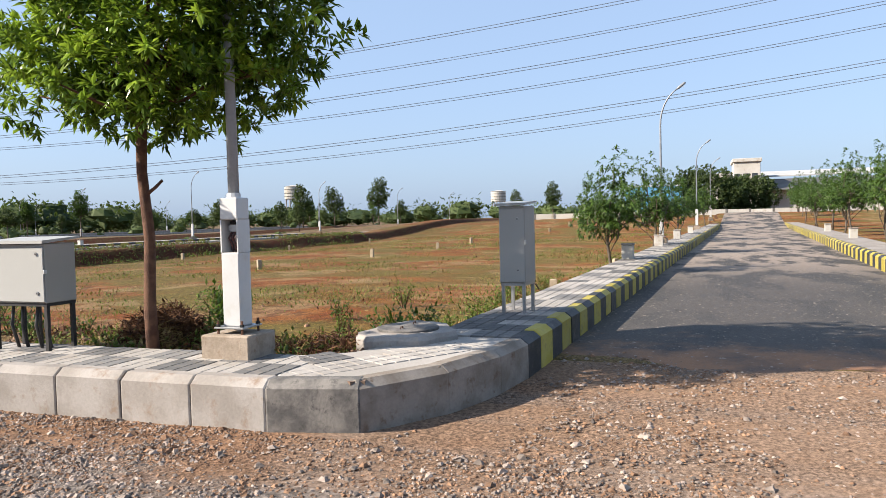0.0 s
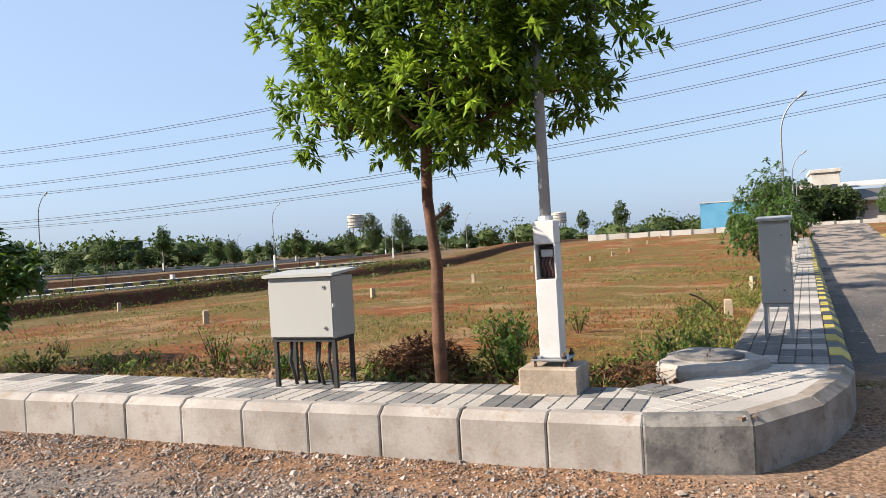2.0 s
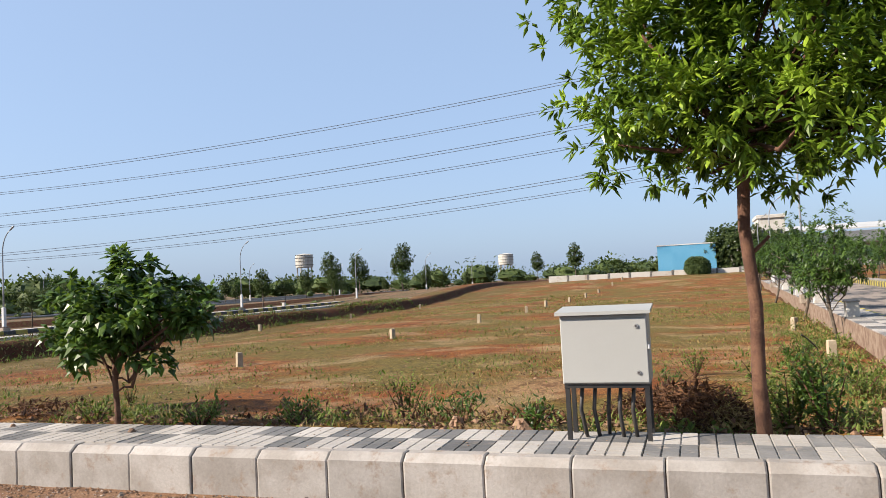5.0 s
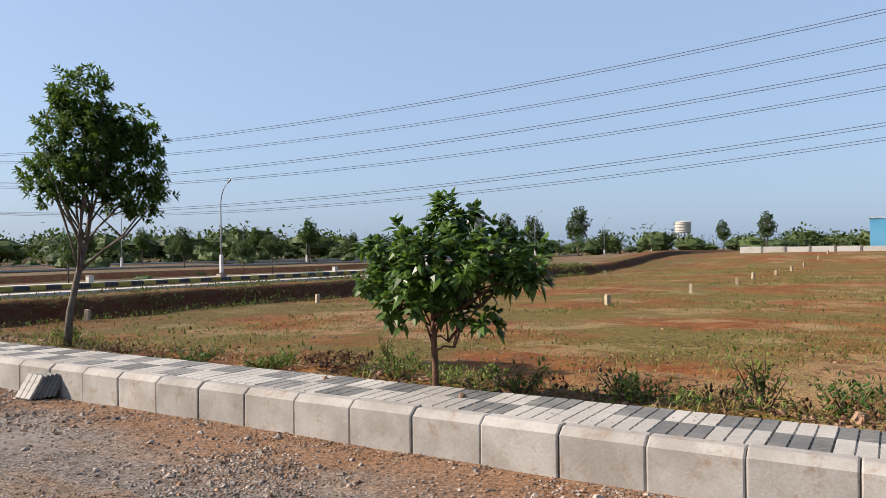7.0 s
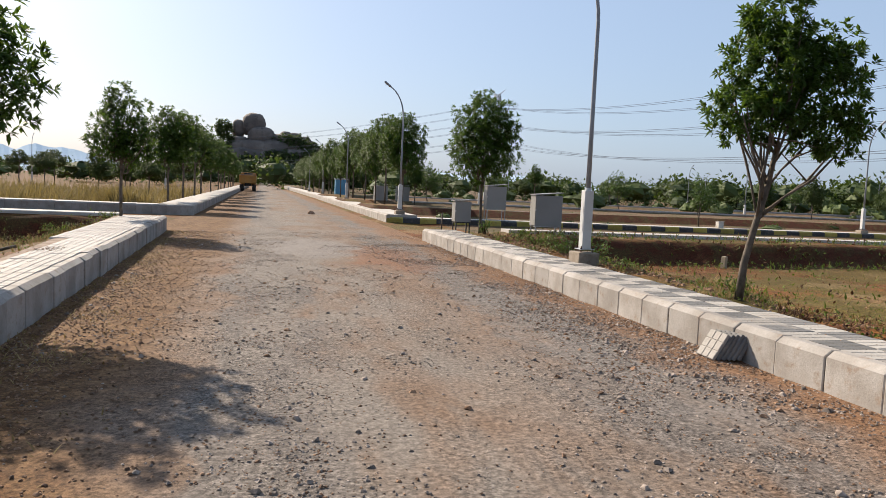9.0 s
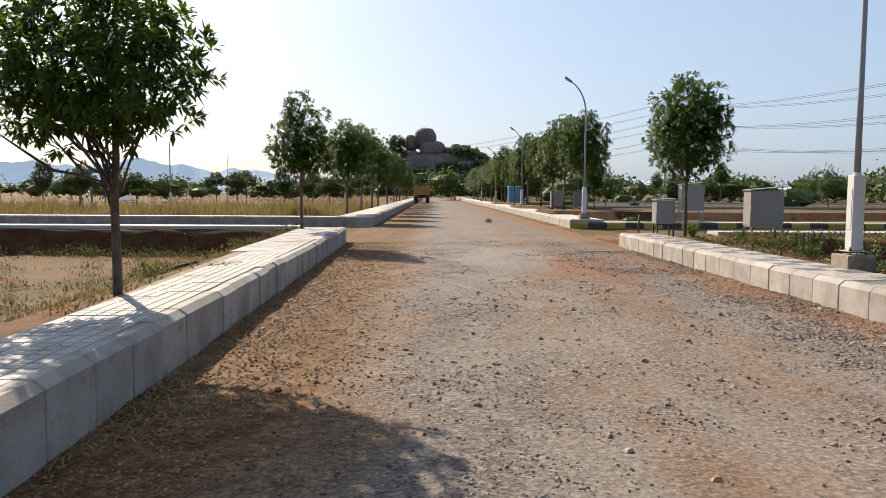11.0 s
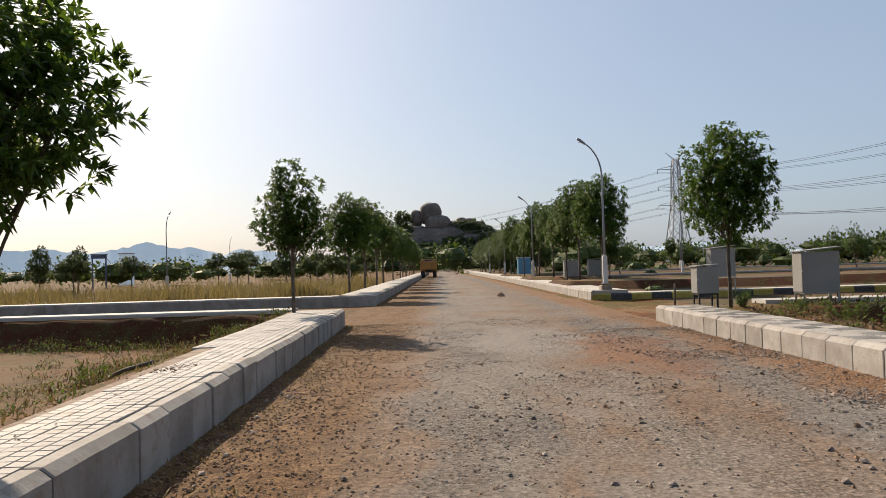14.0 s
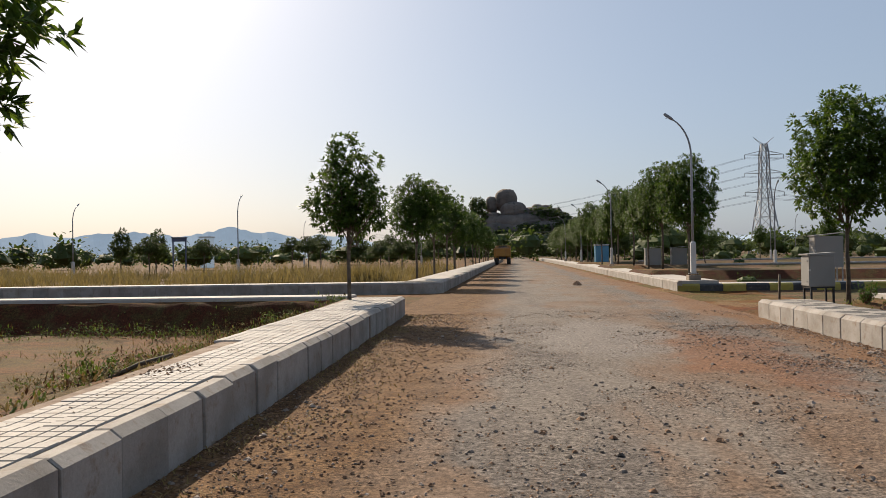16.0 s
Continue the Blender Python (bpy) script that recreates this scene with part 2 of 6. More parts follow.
def asphalt_material():
    m, nt, bsdf = nodes_of("dusty_asphalt")
    pos = nt.nodes.new("ShaderNodeNewGeometry").outputs["Position"]
    sep = nt.nodes.new("ShaderNodeSeparateXYZ")
    nt.links.new(pos, sep.inputs[0])
    grain = noise_node(nt, pos, 90.0, 4.0, 0.7)
    col = mixc(nt, grain, (0.0142, 0.0136, 0.0129), (0.0516, 0.0483, 0.0451))
    mp = nt.nodes.new("ShaderNodeMapping")
    mp.inputs["Scale"].default_value = (0.22, 0.55, 1)
    nt.links.new(pos, mp.inputs[0])
    dust = step(nt, noise_node(nt, mp.outputs[0], 1.6, 6.0, 0.65), 0.42, 0.54)
    far = step(nt, sep.outputs[0], 9.0, 20.0)
    dust = maths(nt, "MULTIPLY", dust, maths(nt, "MULTIPLY_ADD", far, 0.65, 0.07))
    col = mixc(nt, dust, col, (0.271, 0.219, 0.175))
    edge = maths(nt, "ADD", sep.outputs[0], maths(nt, "MULTIPLY_ADD", noise_node(nt, pos, 1.3, 6.0, 0.7), 5.0, -2.5))
    col = mixc(nt, step(nt, edge, 4.6, 2.4), col, (0.245, 0.122, 0.0581))
    litter = step(nt, noise_node(nt, pos, 17.0, 3.0), 0.63, 0.69)
    col = mixc(nt, maths(nt, "MULTIPLY", litter, 0.8), col, (0.291, 0.239, 0.194))
    nt.links.new(col, bsdf.inputs["Base Color"])
    bsdf.inputs["Roughness"].default_value = 0.8
    bump_to(nt, bsdf, grain, 0.6, 0.012)
    return m


EARTH = ground_material()
ASPHALT = asphalt_material()
CONCRETE = plain("cast_concrete", (0.211, 0.191, 0.17), (0.288, 0.269, 0.248), 2.2, 0.9, 0.35, vary=0.14, stain=(0.194, 0.142, 0.105))
CONCRETE_DARK = plain("tarred_concrete", (0.0716, 0.0688, 0.066), (0.165, 0.154, 0.14), 5.0, 0.9, 0.4, vary=0.05, stain=(0.044, 0.0429, 0.0413))
# Brown stains, and a darker base for shade on the corner's sunless faces.
CONCRETE_STAIN_SHADE = plain("mud_stained_shaded_concrete", (0.149, 0.124, 0.0989), (0.231, 0.206, 0.176), 3.0, 0.9, 0.4, vary=0.08, stain=(0.115, 0.0743, 0.0468))
MORTAR = plain("dirty_mortar", (0.11, 0.066, 0.044), (0.188, 0.138, 0.0989), 6.0, 0.95, 0.4)
YELLOW = plain("yellow_kerb_paint", (0.319, 0.259, 0.0275), (0.341, 0.286, 0.066), 3.0, 0.7, 0.2, vary=0.14, stain=(0.188, 0.149, 0.055))
YELLOW_OLD = plain("faded_yellow_kerb_paint", (0.26, 0.205, 0.035), (0.32, 0.26, 0.06), 3.0, 0.8, 0.2, vary=0.2, stain=(0.16, 0.125, 0.06))
# Cabinet grey with the shade of the sides away from the sun put in.
SHADED_GREY = plain("shaded_cabinet_grey", (0.198, 0.193, 0.181), (0.215, 0.209, 0.198), 1.5, 0.5, 0.02, vary=0.03, fine=60.0, amp=0.06)
BLACK = plain("black_kerb_paint", (0.010, 0.011, 0.013), (0.026, 0.027, 0.031), 3.0, 0.6, 0.2, stain=(0.09, 0.08, 0.07))
TILE_LIGHT = plain("light_paver", (0.248, 0.231, 0.209), (0.319, 0.3, 0.275), 1.1, 0.85, 0.2, vary=0.10, stain=(0.248, 0.22, 0.188))
TILE_DARK = plain("dark_paver", (0.0877, 0.0877, 0.0877), (0.132, 0.129, 0.124), 2.0, 0.85, 0.2, vary=0.3, stain=(0.209, 0.181, 0.154))
TILE_BEIGE = plain("beige_paver", (0.315, 0.296, 0.276), (0.36, 0.34, 0.317), 1.1, 0.85, 0.2, vary=0.1, stain=(0.265, 0.22, 0.178))
STEEL = plain("grey_sheet_steel", (0.291, 0.294, 0.28), (0.305, 0.308, 0.294), 1.5, 0.45, 0.02, vary=0.02, fine=60.0, amp=0.06)
STEEL_SIDE = plain("painted_steel_side", (0.259, 0.253, 0.231), (0.286, 0.275, 0.253), 1.5, 0.5, 0.02, vary=0.02, fine=60.0, amp=0.06)
BLACK_STEEL = plain("black_angle_iron", (0.007, 0.007, 0.008), (0.016, 0.015, 0.014), 6.0, 0.6, 0.1)
GALV = plain("galvanised_steel", (0.275, 0.28, 0.286), (0.341, 0.347, 0.353), 5.0, 0.35, 0.05, metal=0.6, vary=0.05)
WHITE = plain("white_enamel", (0.43, 0.439, 0.439), (0.482, 0.486, 0.482), 1.8, 0.4, 0.02, vary=0.03, stain=(0.413, 0.404, 0.387), amp=0.1)
GREY_POLE = plain("grey_painted_pole", (0.188, 0.204, 0.225), (0.22, 0.236, 0.259), 3.0, 0.4, 0.03)
DARK_IN = plain("dark_cavity", (0.03, 0.028, 0.028), (0.07, 0.05, 0.05), 12.0, 0.8, 0.2)
COPPER = plain("cable_wire", (0.11, 0.0275, 0.022), (0.044, 0.033, 0.0385), 40.0, 0.5, 0.1)
CABLE = plain("black_cable", (0.02, 0.02, 0.022), (0.04, 0.035, 0.03), 8.0, 0.5, 0.1)
PEBBLE = plain("crushed_stone", (0.12, 0.098, 0.0826), (0.275, 0.225, 0.189), 9.0, 0.9, 0.4, vary=0.5, island=True)
CLOD = plain("earth_clod", (0.112, 0.0619, 0.0361), (0.241, 0.142, 0.0843), 9.0, 0.95, 0.5, vary=0.4, island=True)
STONE = plain("pale_granite", (0.275, 0.22, 0.149), (0.319, 0.264, 0.181), 6.0, 0.9, 0.4, vary=0.12)
PLINTH = plain("weathered_plinth", (0.198, 0.16, 0.121), (0.253, 0.209, 0.165), 5.0, 0.95, 0.5, stain=(0.165, 0.115, 0.0771))
REDSTONE = plain("reddish_rubble", (0.198, 0.115, 0.0716), (0.264, 0.17, 0.11), 4.0, 0.9, 0.5, vary=0.2)
BARK = plain("reddish_bark", (0.0716, 0.0303, 0.0165), (0.132, 0.0633, 0.0358), 9.0, 0.9, 0.7, fine=60.0, dist=0.02)
BARK_GREY = plain("grey_bark", (0.0605, 0.0468, 0.033), (0.11, 0.0877, 0.066), 9.0, 0.9, 0.6, fine=60.0, dist=0.02)
LEAF = leafy("lance_leaf", (0.012, 0.034, 0.006), (0.15, 0.25, 0.022), rough=0.32, through_light=0.38, young=(0.34, 0.48, 0.05))
LEAF_DARK = leafy("avenue_leaf", (0.008, 0.026, 0.004), (0.045, 0.105, 0.012), rough=0.5, through_light=0.32)
LEAF_BROAD = leafy("broad_leaf", (0.014, 0.034, 0.008), (0.085, 0.155, 0.026), rough=0.4, through_light=0.3)
LEAF_FAR = leafy("far_leaf", (0.018, 0.036, 0.010), (0.070, 0.100, 0.026), rough=0.7, through_light=0.2)
WEED = leafy("weed_leaf", (0.042, 0.07, 0.012), (0.165, 0.205, 0.04), rough=0.7, through_light=0.25)
STRAW = leafy("dry_straw", (0.16, 0.102, 0.032), (0.307, 0.224, 0.096), rough=0.8, through_light=0.2, glow=(0.32, 0.23, 0.0768))
REED = leafy("yellow_green_grass", (0.11, 0.085, 0.03), (0.28, 0.21, 0.09), rough=0.8, through_light=0.25, glow=(0.352, 0.275, 0.0896))
DRYBRUSH = leafy("dead_brush", (0.028, 0.012, 0.008), (0.15, 0.072, 0.033), rough=0.9, through_light=0.1, glow=(0.192, 0.096, 0.0384))
WALLWASH = plain("whitewashed_blockwork", (0.356, 0.341, 0.307), (0.41, 0.4, 0.373), 0.4, 0.9, 0.2, stain=(0.227, 0.184, 0.14))
ROCK = plain("weathered_granite", (0.105, 0.0894, 0.0805), (0.174, 0.149, 0.13), 0.12, 0.9, 0.6, fine=1.2, dist=0.6, stain=(0.0557, 0.0464, 0.0433))
# Blue-grey with distance haze put into the colour, plus a faint added glow.
HAZE_GLOW = plain("painted_haze_glow", (0.25, 0.33, 0.40), (0.29, 0.37, 0.44), 0.01, 1.0, 0.0, vary=0.02, fine=0.05)
haze = HAZE_GLOW.node_tree.nodes["Principled BSDF"]
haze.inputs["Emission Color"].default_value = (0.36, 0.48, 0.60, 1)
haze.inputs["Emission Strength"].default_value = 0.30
LATTICE = plain("pylon_steel", (0.303, 0.319, 0.341), (0.33, 0.347, 0.369), 1.0, 0.5, 0.0, metal=0.3)
CONDUCTOR = plain("aluminium_conductor", (0.07, 0.085, 0.11), (0.09, 0.105, 0.13), 1.0, 0.95, 0.0)
CONDUCTOR.node_tree.nodes["Principled BSDF"].inputs["Specular IOR Level"].default_value = 0.05
SHEDBLUE = plain("blue_profiled_sheet", (0.0619, 0.236, 0.384), (0.0869, 0.273, 0.421), 0.4, 0.5, 0.05)
ROOFSHEET = plain("weathered_roof_sheet", (0.066, 0.066, 0.066), (0.11, 0.105, 0.0989), 0.4, 0.7, 0.1)
ROOFPALE = plain("pale_roof_sheet", (0.371, 0.371, 0.359), (0.421, 0.421, 0.408), 0.4, 0.6, 0.1)
TRUCK = plain("orange_truck_paint", (0.319, 0.143, 0.022), (0.353, 0.176, 0.033), 1.0, 0.5, 0.03, stain=(0.176, 0.11, 0.055))
RUBBER = plain("tyre_rubber", (0.02, 0.02, 0.02), (0.04, 0.035, 0.03), 6.0, 0.85, 0.2)
GLASS = plain("dark_window_glass", (0.03, 0.035, 0.04), (0.05, 0.055, 0.06), 1.0, 0.1, 0.0)
CLOTHBLUE = plain("faded_blue_board", (0.055, 0.0771, 0.132), (0.0771, 0.0989, 0.154), 0.6, 0.6, 0.05)


# ---- mesh helpers ----
class Shape:
    """A list of corners and faces that grows piece by piece."""

    def __init__(self):
        self.v, self.f = [], []

    def add(self, verts, faces):
        n = len(self.v)
        self.v += [tuple(p) for p in verts]
        self.f += [tuple(i + n for i in f) for f in faces]
        return self

    def box(self, x0, y0, z0, x1, y1, z1, bevel=0.0, m=None):
        b = min(bevel, (x1 - x0) / 3, (y1 - y0) / 3, (z1 - z0) / 3)
        if b <= 0:
            v = [(x, y, z) for z in (z0, z1) for x, y in ((x0, y0), (x1, y0), (x1, y1), (x0, y1))]
            f = [(3, 2, 1, 0), (4, 5, 6, 7), (0, 1, 5, 4), (1, 2, 6, 5), (2, 3, 7, 6), (3, 0, 4, 7)]
        else:
            def ring(z, c):
                return [(x0 + b, y0 + c, z), (x1 - b, y0 + c, z), (x1 - c, y0 + b, z), (x1 - c, y1 - b, z),
                        (x1 - b, y1 - c, z), (x0 + b, y1 - c, z), (x0 + c, y1 - b, z), (x0 + c, y0 + b, z)]
            v = ring(z0, b) + ring(z0 + b, 0) + ring(z1 - b, 0) + ring(z1, b)
            f = [tuple(range(7, -1, -1)), tuple(range(24, 32))]
            f += [(8 * r + k, 8 * r + (k + 1) % 8, 8 * r + 8 + (k + 1) % 8, 8 * r + 8 + k) for r in range(3) for k in range(8)]
        if m is not None:
            v = [m @ Vector(p) for p in v]
        return self.add(v, f)

    def tube(self, pts, radii, sides=8, caps=True):
        pts = [Vector(p) for p in pts]
        v, f = [], []
        up = Vector((0.31, 0.95, 0.05))
        for k, p in enumerate(pts):
            d = (pts[min(k + 1, len(pts) - 1)] - pts[max(k - 1, 0)]).normalized()
            a = d.cross(up)
            if a.length < 0.05:
                a = d.cross(Vector((1, 0, 0)))
            a.normalize()
            c = d.cross(a)
            for s in range(sides):
                t = 2 * math.pi * s / sides
                v.append(p + radii[k] * (math.cos(t) * a + math.sin(t) * c))
        for k in range(len(pts) - 1):
            for s in range(sides):
                q = (s + 1) % sides
                f.append((k * sides + s, k * sides + q, (k + 1) * sides + q, (k + 1) * sides + s))
        if caps:
            f += [tuple(range(sides - 1, -1, -1)), tuple(range((len(pts) - 1) * sides, len(pts) * sides))]
        return self.add(v, f)

    def mesh(self, name, material, smooth=False):
        me = bpy.data.meshes.new(name)
        me.from_pydata(self.v, [], self.f)
        me.materials.append(material)
        if smooth:
            me.polygons.foreach_set("use_smooth", [True] * len(me.polygons))
        me.update()
        return me


def part(name, shape, material, parent, label="", smooth=False, m=None):
    ob = new(name, shape.mesh(name, material, smooth))
    ob.parent = parent
    if m is not None:
        ob.matrix_basis = m
    return tagged(ob, label)


def thing(name, m, label, category, group="", kind=""):
    ob = new(name)
    ob.matrix_basis = m
    return tagged(ob, label, category, group, kind)


def structure(name, shape, material, label, category, smooth=False):
    return tagged(new(name, shape.mesh(name, material, smooth)), label, category, kind="structure")


def fbm(x, y, s, n=4):
    return noise.fractal(Vector((x * s, y * s, 0.37)), 1.0, 2.0, n)


def smooth01(v, lo, hi):
    t = min(1.0, max(0.0, (v - lo) / (hi - lo)))
    return t * t * (3 - 2 * t)


# ---- ground ----
def side_y(x):
    return -0.73 - 0.045 * (x - 2.1)


def side_far_y(x):
    return -6.05 - 0.055 * (x - 14.7)


def rise(x):
    """The ground climbs towards the compound wall."""
    return 1.3 * smooth01(x, 58, 91)


def height(x, y):
    """The height of the earth at a place."""
    rough = 0.035 * fbm(x, y, 0.9) + 0.10 * fbm(x + 40, y, 0.11, 3)
    far = smooth01(math.hypot(x, y - 15), 60, 160)
    track = 0.013 * max(-8.0, min(0.0, x)) + 0.018 * fbm(x, y, 1.3)
    if x < -7.9:
        lot = 0.22 + rough - 0.72 * smooth01(-x, 8.4, 11.2)
        bank = smooth01(y + 0.12 * fbm(x, y, 1.9), 30.75 + 0.4 * fbm(x, 3, 0.5), 31.32)
        z = lot * (1 - bank) + bank * (0.26 - 0.34 * smooth01(y, 32.3, 32.6))
        z += (track - z) * (1 - smooth01(-x, 7.9, 8.15))
    elif x > 0.9:
        if y < side_y(x) + 0.9:
            z = track
        else:
            lot = 0.29 - 0.50 * smooth01(x, 1.25, 4.2) - 0.32 * smooth01(y, 14, 27) * smooth01(x, 2.0, 6.0) + rough
            lot += 0.12 * fbm(x, y, 1.7) * smooth01(x, 1.0, 1.4) * (1 - smooth01(x, 2.5, 4.5))
            bank = smooth01(y, 27.7 + 0.5 * fbm(x, 9, 0.5), 28.6 + 0.5 * fbm(x, 9, 0.5))
            ledge = 0.22 * smooth01(x, 2.2, 3.2)
            z = lot * (1 - bank) + bank * (-0.02 + ledge + 0.5 * rough) - (0.02 + ledge) * smooth01(y, 30.75, 31.2)
            z = z + 0.12 * smooth01(y, 38.2, 39.0)
            for c in (46.0, 60.0, 79.0, 103.0):
                z += 0.42 * (smooth01(y, c - 0.5, c) - smooth01(y, c + 6.0, c + 9.0))
        z += (track - z) * (1 - smooth01(x, 0.9, 1.05))
    else:
        z = track
    return z * (1 - far) - 0.15 * far + rise(x) * (1 - smooth01(y, 26, 60))


def stops(*runs):
    out = []
    for lo, hi, d in runs:
        out += list(np.arange(lo, hi - 1e-6, d))
    return out + [runs[-1][1]]


def build_ground():
    xs = stops((-3000, -600, 400), (-600, -100, 50), (-100, -30, 5), (-30, -9, 0.7), (-9, -7, 0.25), (-7, 0.8, 0.3), (0.8, 4, 0.2),
               (4, 14, 0.5), (14, 40, 1.3), (40, 100, 4), (100, 600, 50), (600, 3000, 400))
    ys = stops((-3000, -600, 400), (-600, -100, 50), (-100, -20, 8), (-20, -6, 1.0), (-6, 27, 0.3), (27, 32, 0.2), (32, 47, 0.4), (47, 110, 1.2), (110, 400, 20), (400, 3000, 260))
    s = Shape()
    s.v = [(x, y, height(x, y)) for y in ys for x in xs]
    n = len(xs)
    s.f = [(j * n + i, j * n + i + 1, (j + 1) * n + i + 1, (j + 1) * n + i) for j in range(len(ys) - 1) for i in range(n - 1)]
    structure("ground", s, EARTH, "bare red and gravelly earth with dry grass across the site", "ground", True)


build_ground()

asphalt = Shape()
ax = stops((1.6, 10, 0.6), (10, 91, 3.0))
for k, x in enumerate(ax):
    a, b = side_y(x) + 0.05, side_far_y(x) - 0.05
    asphalt.v += [(x, a + (b - a) * j / 8, 0.02 + 0.03 * math.sin(math.pi * j / 8) - 0.10 * (1 - smooth01(x, 1.6, 4.2)) + rise(x)) for j in range(9)]
asphalt.f = [(k * 9 + j, k * 9 + j + 1, k * 9 + j + 10, k * 9 + j + 9) for k in range(len(ax) - 1) for j in range(8)]
asphalt.f = [tuple(reversed(f)) for f in asphalt.f]
structure("road", asphalt, ASPHALT, "dusty dark asphalt side road with litter and pale dust", "road", True)


# ---- kerbs: blocks along a line, the face on the line, the body to the left of the way walked ----
def kerb_block(length, wide=0.17, low=-0.35, top=0.36, crease=0.305, gap=0.009):
    a, b, c = gap / 2, length - gap / 2, 0.012
    prof = [(0, low), (0, crease), (0.07, top), (wide, top), (wide, low)]
    s = Shape()
    n = len(prof)
    # end faces slightly drawn in, so that each block has a worn arris
    rows = [(a, 0.006), (a + c, 0.0), (b - c, 0.0), (b, 0.006)]
    for x, d in rows:
        s.v += [(x, y + (d if y < 0.1 else 0), z - (d if z > 0 else 0)) for y, z in prof]
    for r in range(3):
        for k in range(n - 1):
            s.f.append((r * n + k, (r + 1) * n + k, (r + 1) * n + k + 1, r * n + k + 1))
    s.f += [tuple(range(n)), tuple(reversed(range(3 * n, 4 * n)))]
    return s


def along(p, q, z=0.0):
    d = Vector((q[0] - p[0], q[1] - p[1], 0)).normalized()
    left = Vector((-d.y, d.x, 0))
    m = Matrix(((d.x, left.x, 0, p[0]), (d.y, left.y, 0, p[1]), (0, 0, 1, z), (0, 0, 0, 1)))
    return m


def kerb_run(name, p, q, length, mats, label, first=0, limit=300, z=0.0, z_end=None, bar=True, loose=1.0):
    """Kerb blocks from p to q with the body to the left."""
    kerb = tagged(new(name), label, "kerb", kind="structure")
    total = math.hypot(q[0] - p[0], q[1] - p[1])
    count = max(1, round(total / length))
    step_len = total / count
    meshes = [kerb_block(step_len).mesh("kerb_block", m) for m in mats]
    rest = [Shape() for _ in mats]
    rng = random.Random(int(abs(p[0] * 31 + p[1] * 17)) + 5)
    proto = kerb_block(step_len)
    for k in range(count):
        f = k / count
        zz = z + (0 if z_end is None else (z_end - z) * f)
        m = along(p, q, zz + loose * rng.uniform(-0.005, 0.005))
        m = m @ Matrix.Translation((k * step_len, loose * rng.uniform(-0.006, 0.006), 0)) @ Matrix.Rotation(loose * rng.uniform(-0.006, 0.006), 4, "Z")
        i = (k + first) % len(mats)
        if k < limit:
            ob = new("kerb_block", meshes[i])
            ob.parent = kerb
            ob.matrix_basis = m
        else:
            rest[i].add([m @ Vector(v) for v in proto.v], proto.f)
    for i, s in enumerate(rest):
        if s.v:
            tagged(part("far_kerb_blocks", s, mats[i], kerb), kind="stuff")
    if bar and z_end is None:
        # mortar between the blocks, set back from the faces
        part("joint_mortar", Shape().box(0.02, 0.016, -0.3, total - 0.02, 0.15, z + 0.285, m=along(p, q)), MORTAR, kerb)
    return kerb


CORNER = [(0.0, 0.65), (0.15, 0.0), (0.80, -0.42), (1.50, -0.64), (2.12, -0.735)]


def build_kerbs():
    # right-hand side of the track, walked so that the body lies to the left of the line
    kerb_run("kerb_right", (0, 28.37), (0, 0.65), 0.63, [CONCRETE], "weathered grey concrete kerb blocks beside the gravel track")
    corner = tagged(new("kerb_corner"), "grey concrete kerb blocks turning the street corner, one tarred", "kerb", kind="structure")
    for k in range(4):
        p, q = CORNER[k], CORNER[k + 1]
        total = math.hypot(q[0] - p[0], q[1] - p[1])
        part("kerb_block", kerb_block(total + 0.006, wide=0.17, gap=0.004), CONCRETE_DARK if k == 0 else CONCRETE_STAIN_SHADE, corner, m=along(p, q, -0.003 * (k % 2)))
        core = Shape().box(-0.01, 0.014, -0.3, total + 0.01, 0.16, 0.285).box(-0.03, 0.062, 0.2, total + 0.03, 0.165, 0.349)
        part("joint_mortar", core, MORTAR, corner, m=along(p, q))
    x1 = 70.0
    kerb_run("kerb_side_street", (2.12, side_y(2.12)), (x1, side_y(x1)), 0.46, [BLACK, YELLOW], "black and yellow painted kerb of the asphalt street", limit=150)
    kerb_run("kerb_side_opposite", (x1, side_far_y(x1)), (3.0, side_far_y(3.0)), 0.46, [YELLOW, BLACK], "yellow and black painted kerb across the asphalt street", limit=190)
    kerb_run("kerb_left", (-6.58, -6.0), (-7.5, 31.0), 0.63, [CONCRETE], "grey concrete kerb blocks along the dirt track", loose=2.6)
    # beyond the crossing
    kerb_run("kerb_right_far", (0.6, 190.0), (0.6, 38.6), 0.63, [CONCRETE], "pale concrete kerb of the next block", limit=0)
    kerb_run("kerb_left_far", (-7.6, 41.2), (-7.6, 190.0), 0.63, [CONCRETE], "pale concrete kerb of the next block", limit=60)
    kerb_run("kerb_cross_street", (0.6, 38.6), (150.0, 38.6), 0.75, [BLACK, YELLOW_OLD], "black and faded yellow painted kerb of the cross street", first=1, limit=60, z=-0.12, bar=False)
    kerb_run("kerb_cross_left", (-60.0, 40.4), (-8.6, 40.4), 0.63, [CONCRETE], "pale concrete kerb of the left cross street", limit=60)
    kerb_run("kerb_cross_left_bend", (-8.6, 40.4), (-7.6, 41.2), 0.63, [CONCRETE], "pale concrete kerb at the left street corner", bar=False)


build_kerbs()


# ---- pavements of grooved square tiles ----
TU, TV = 0.378, 0.40


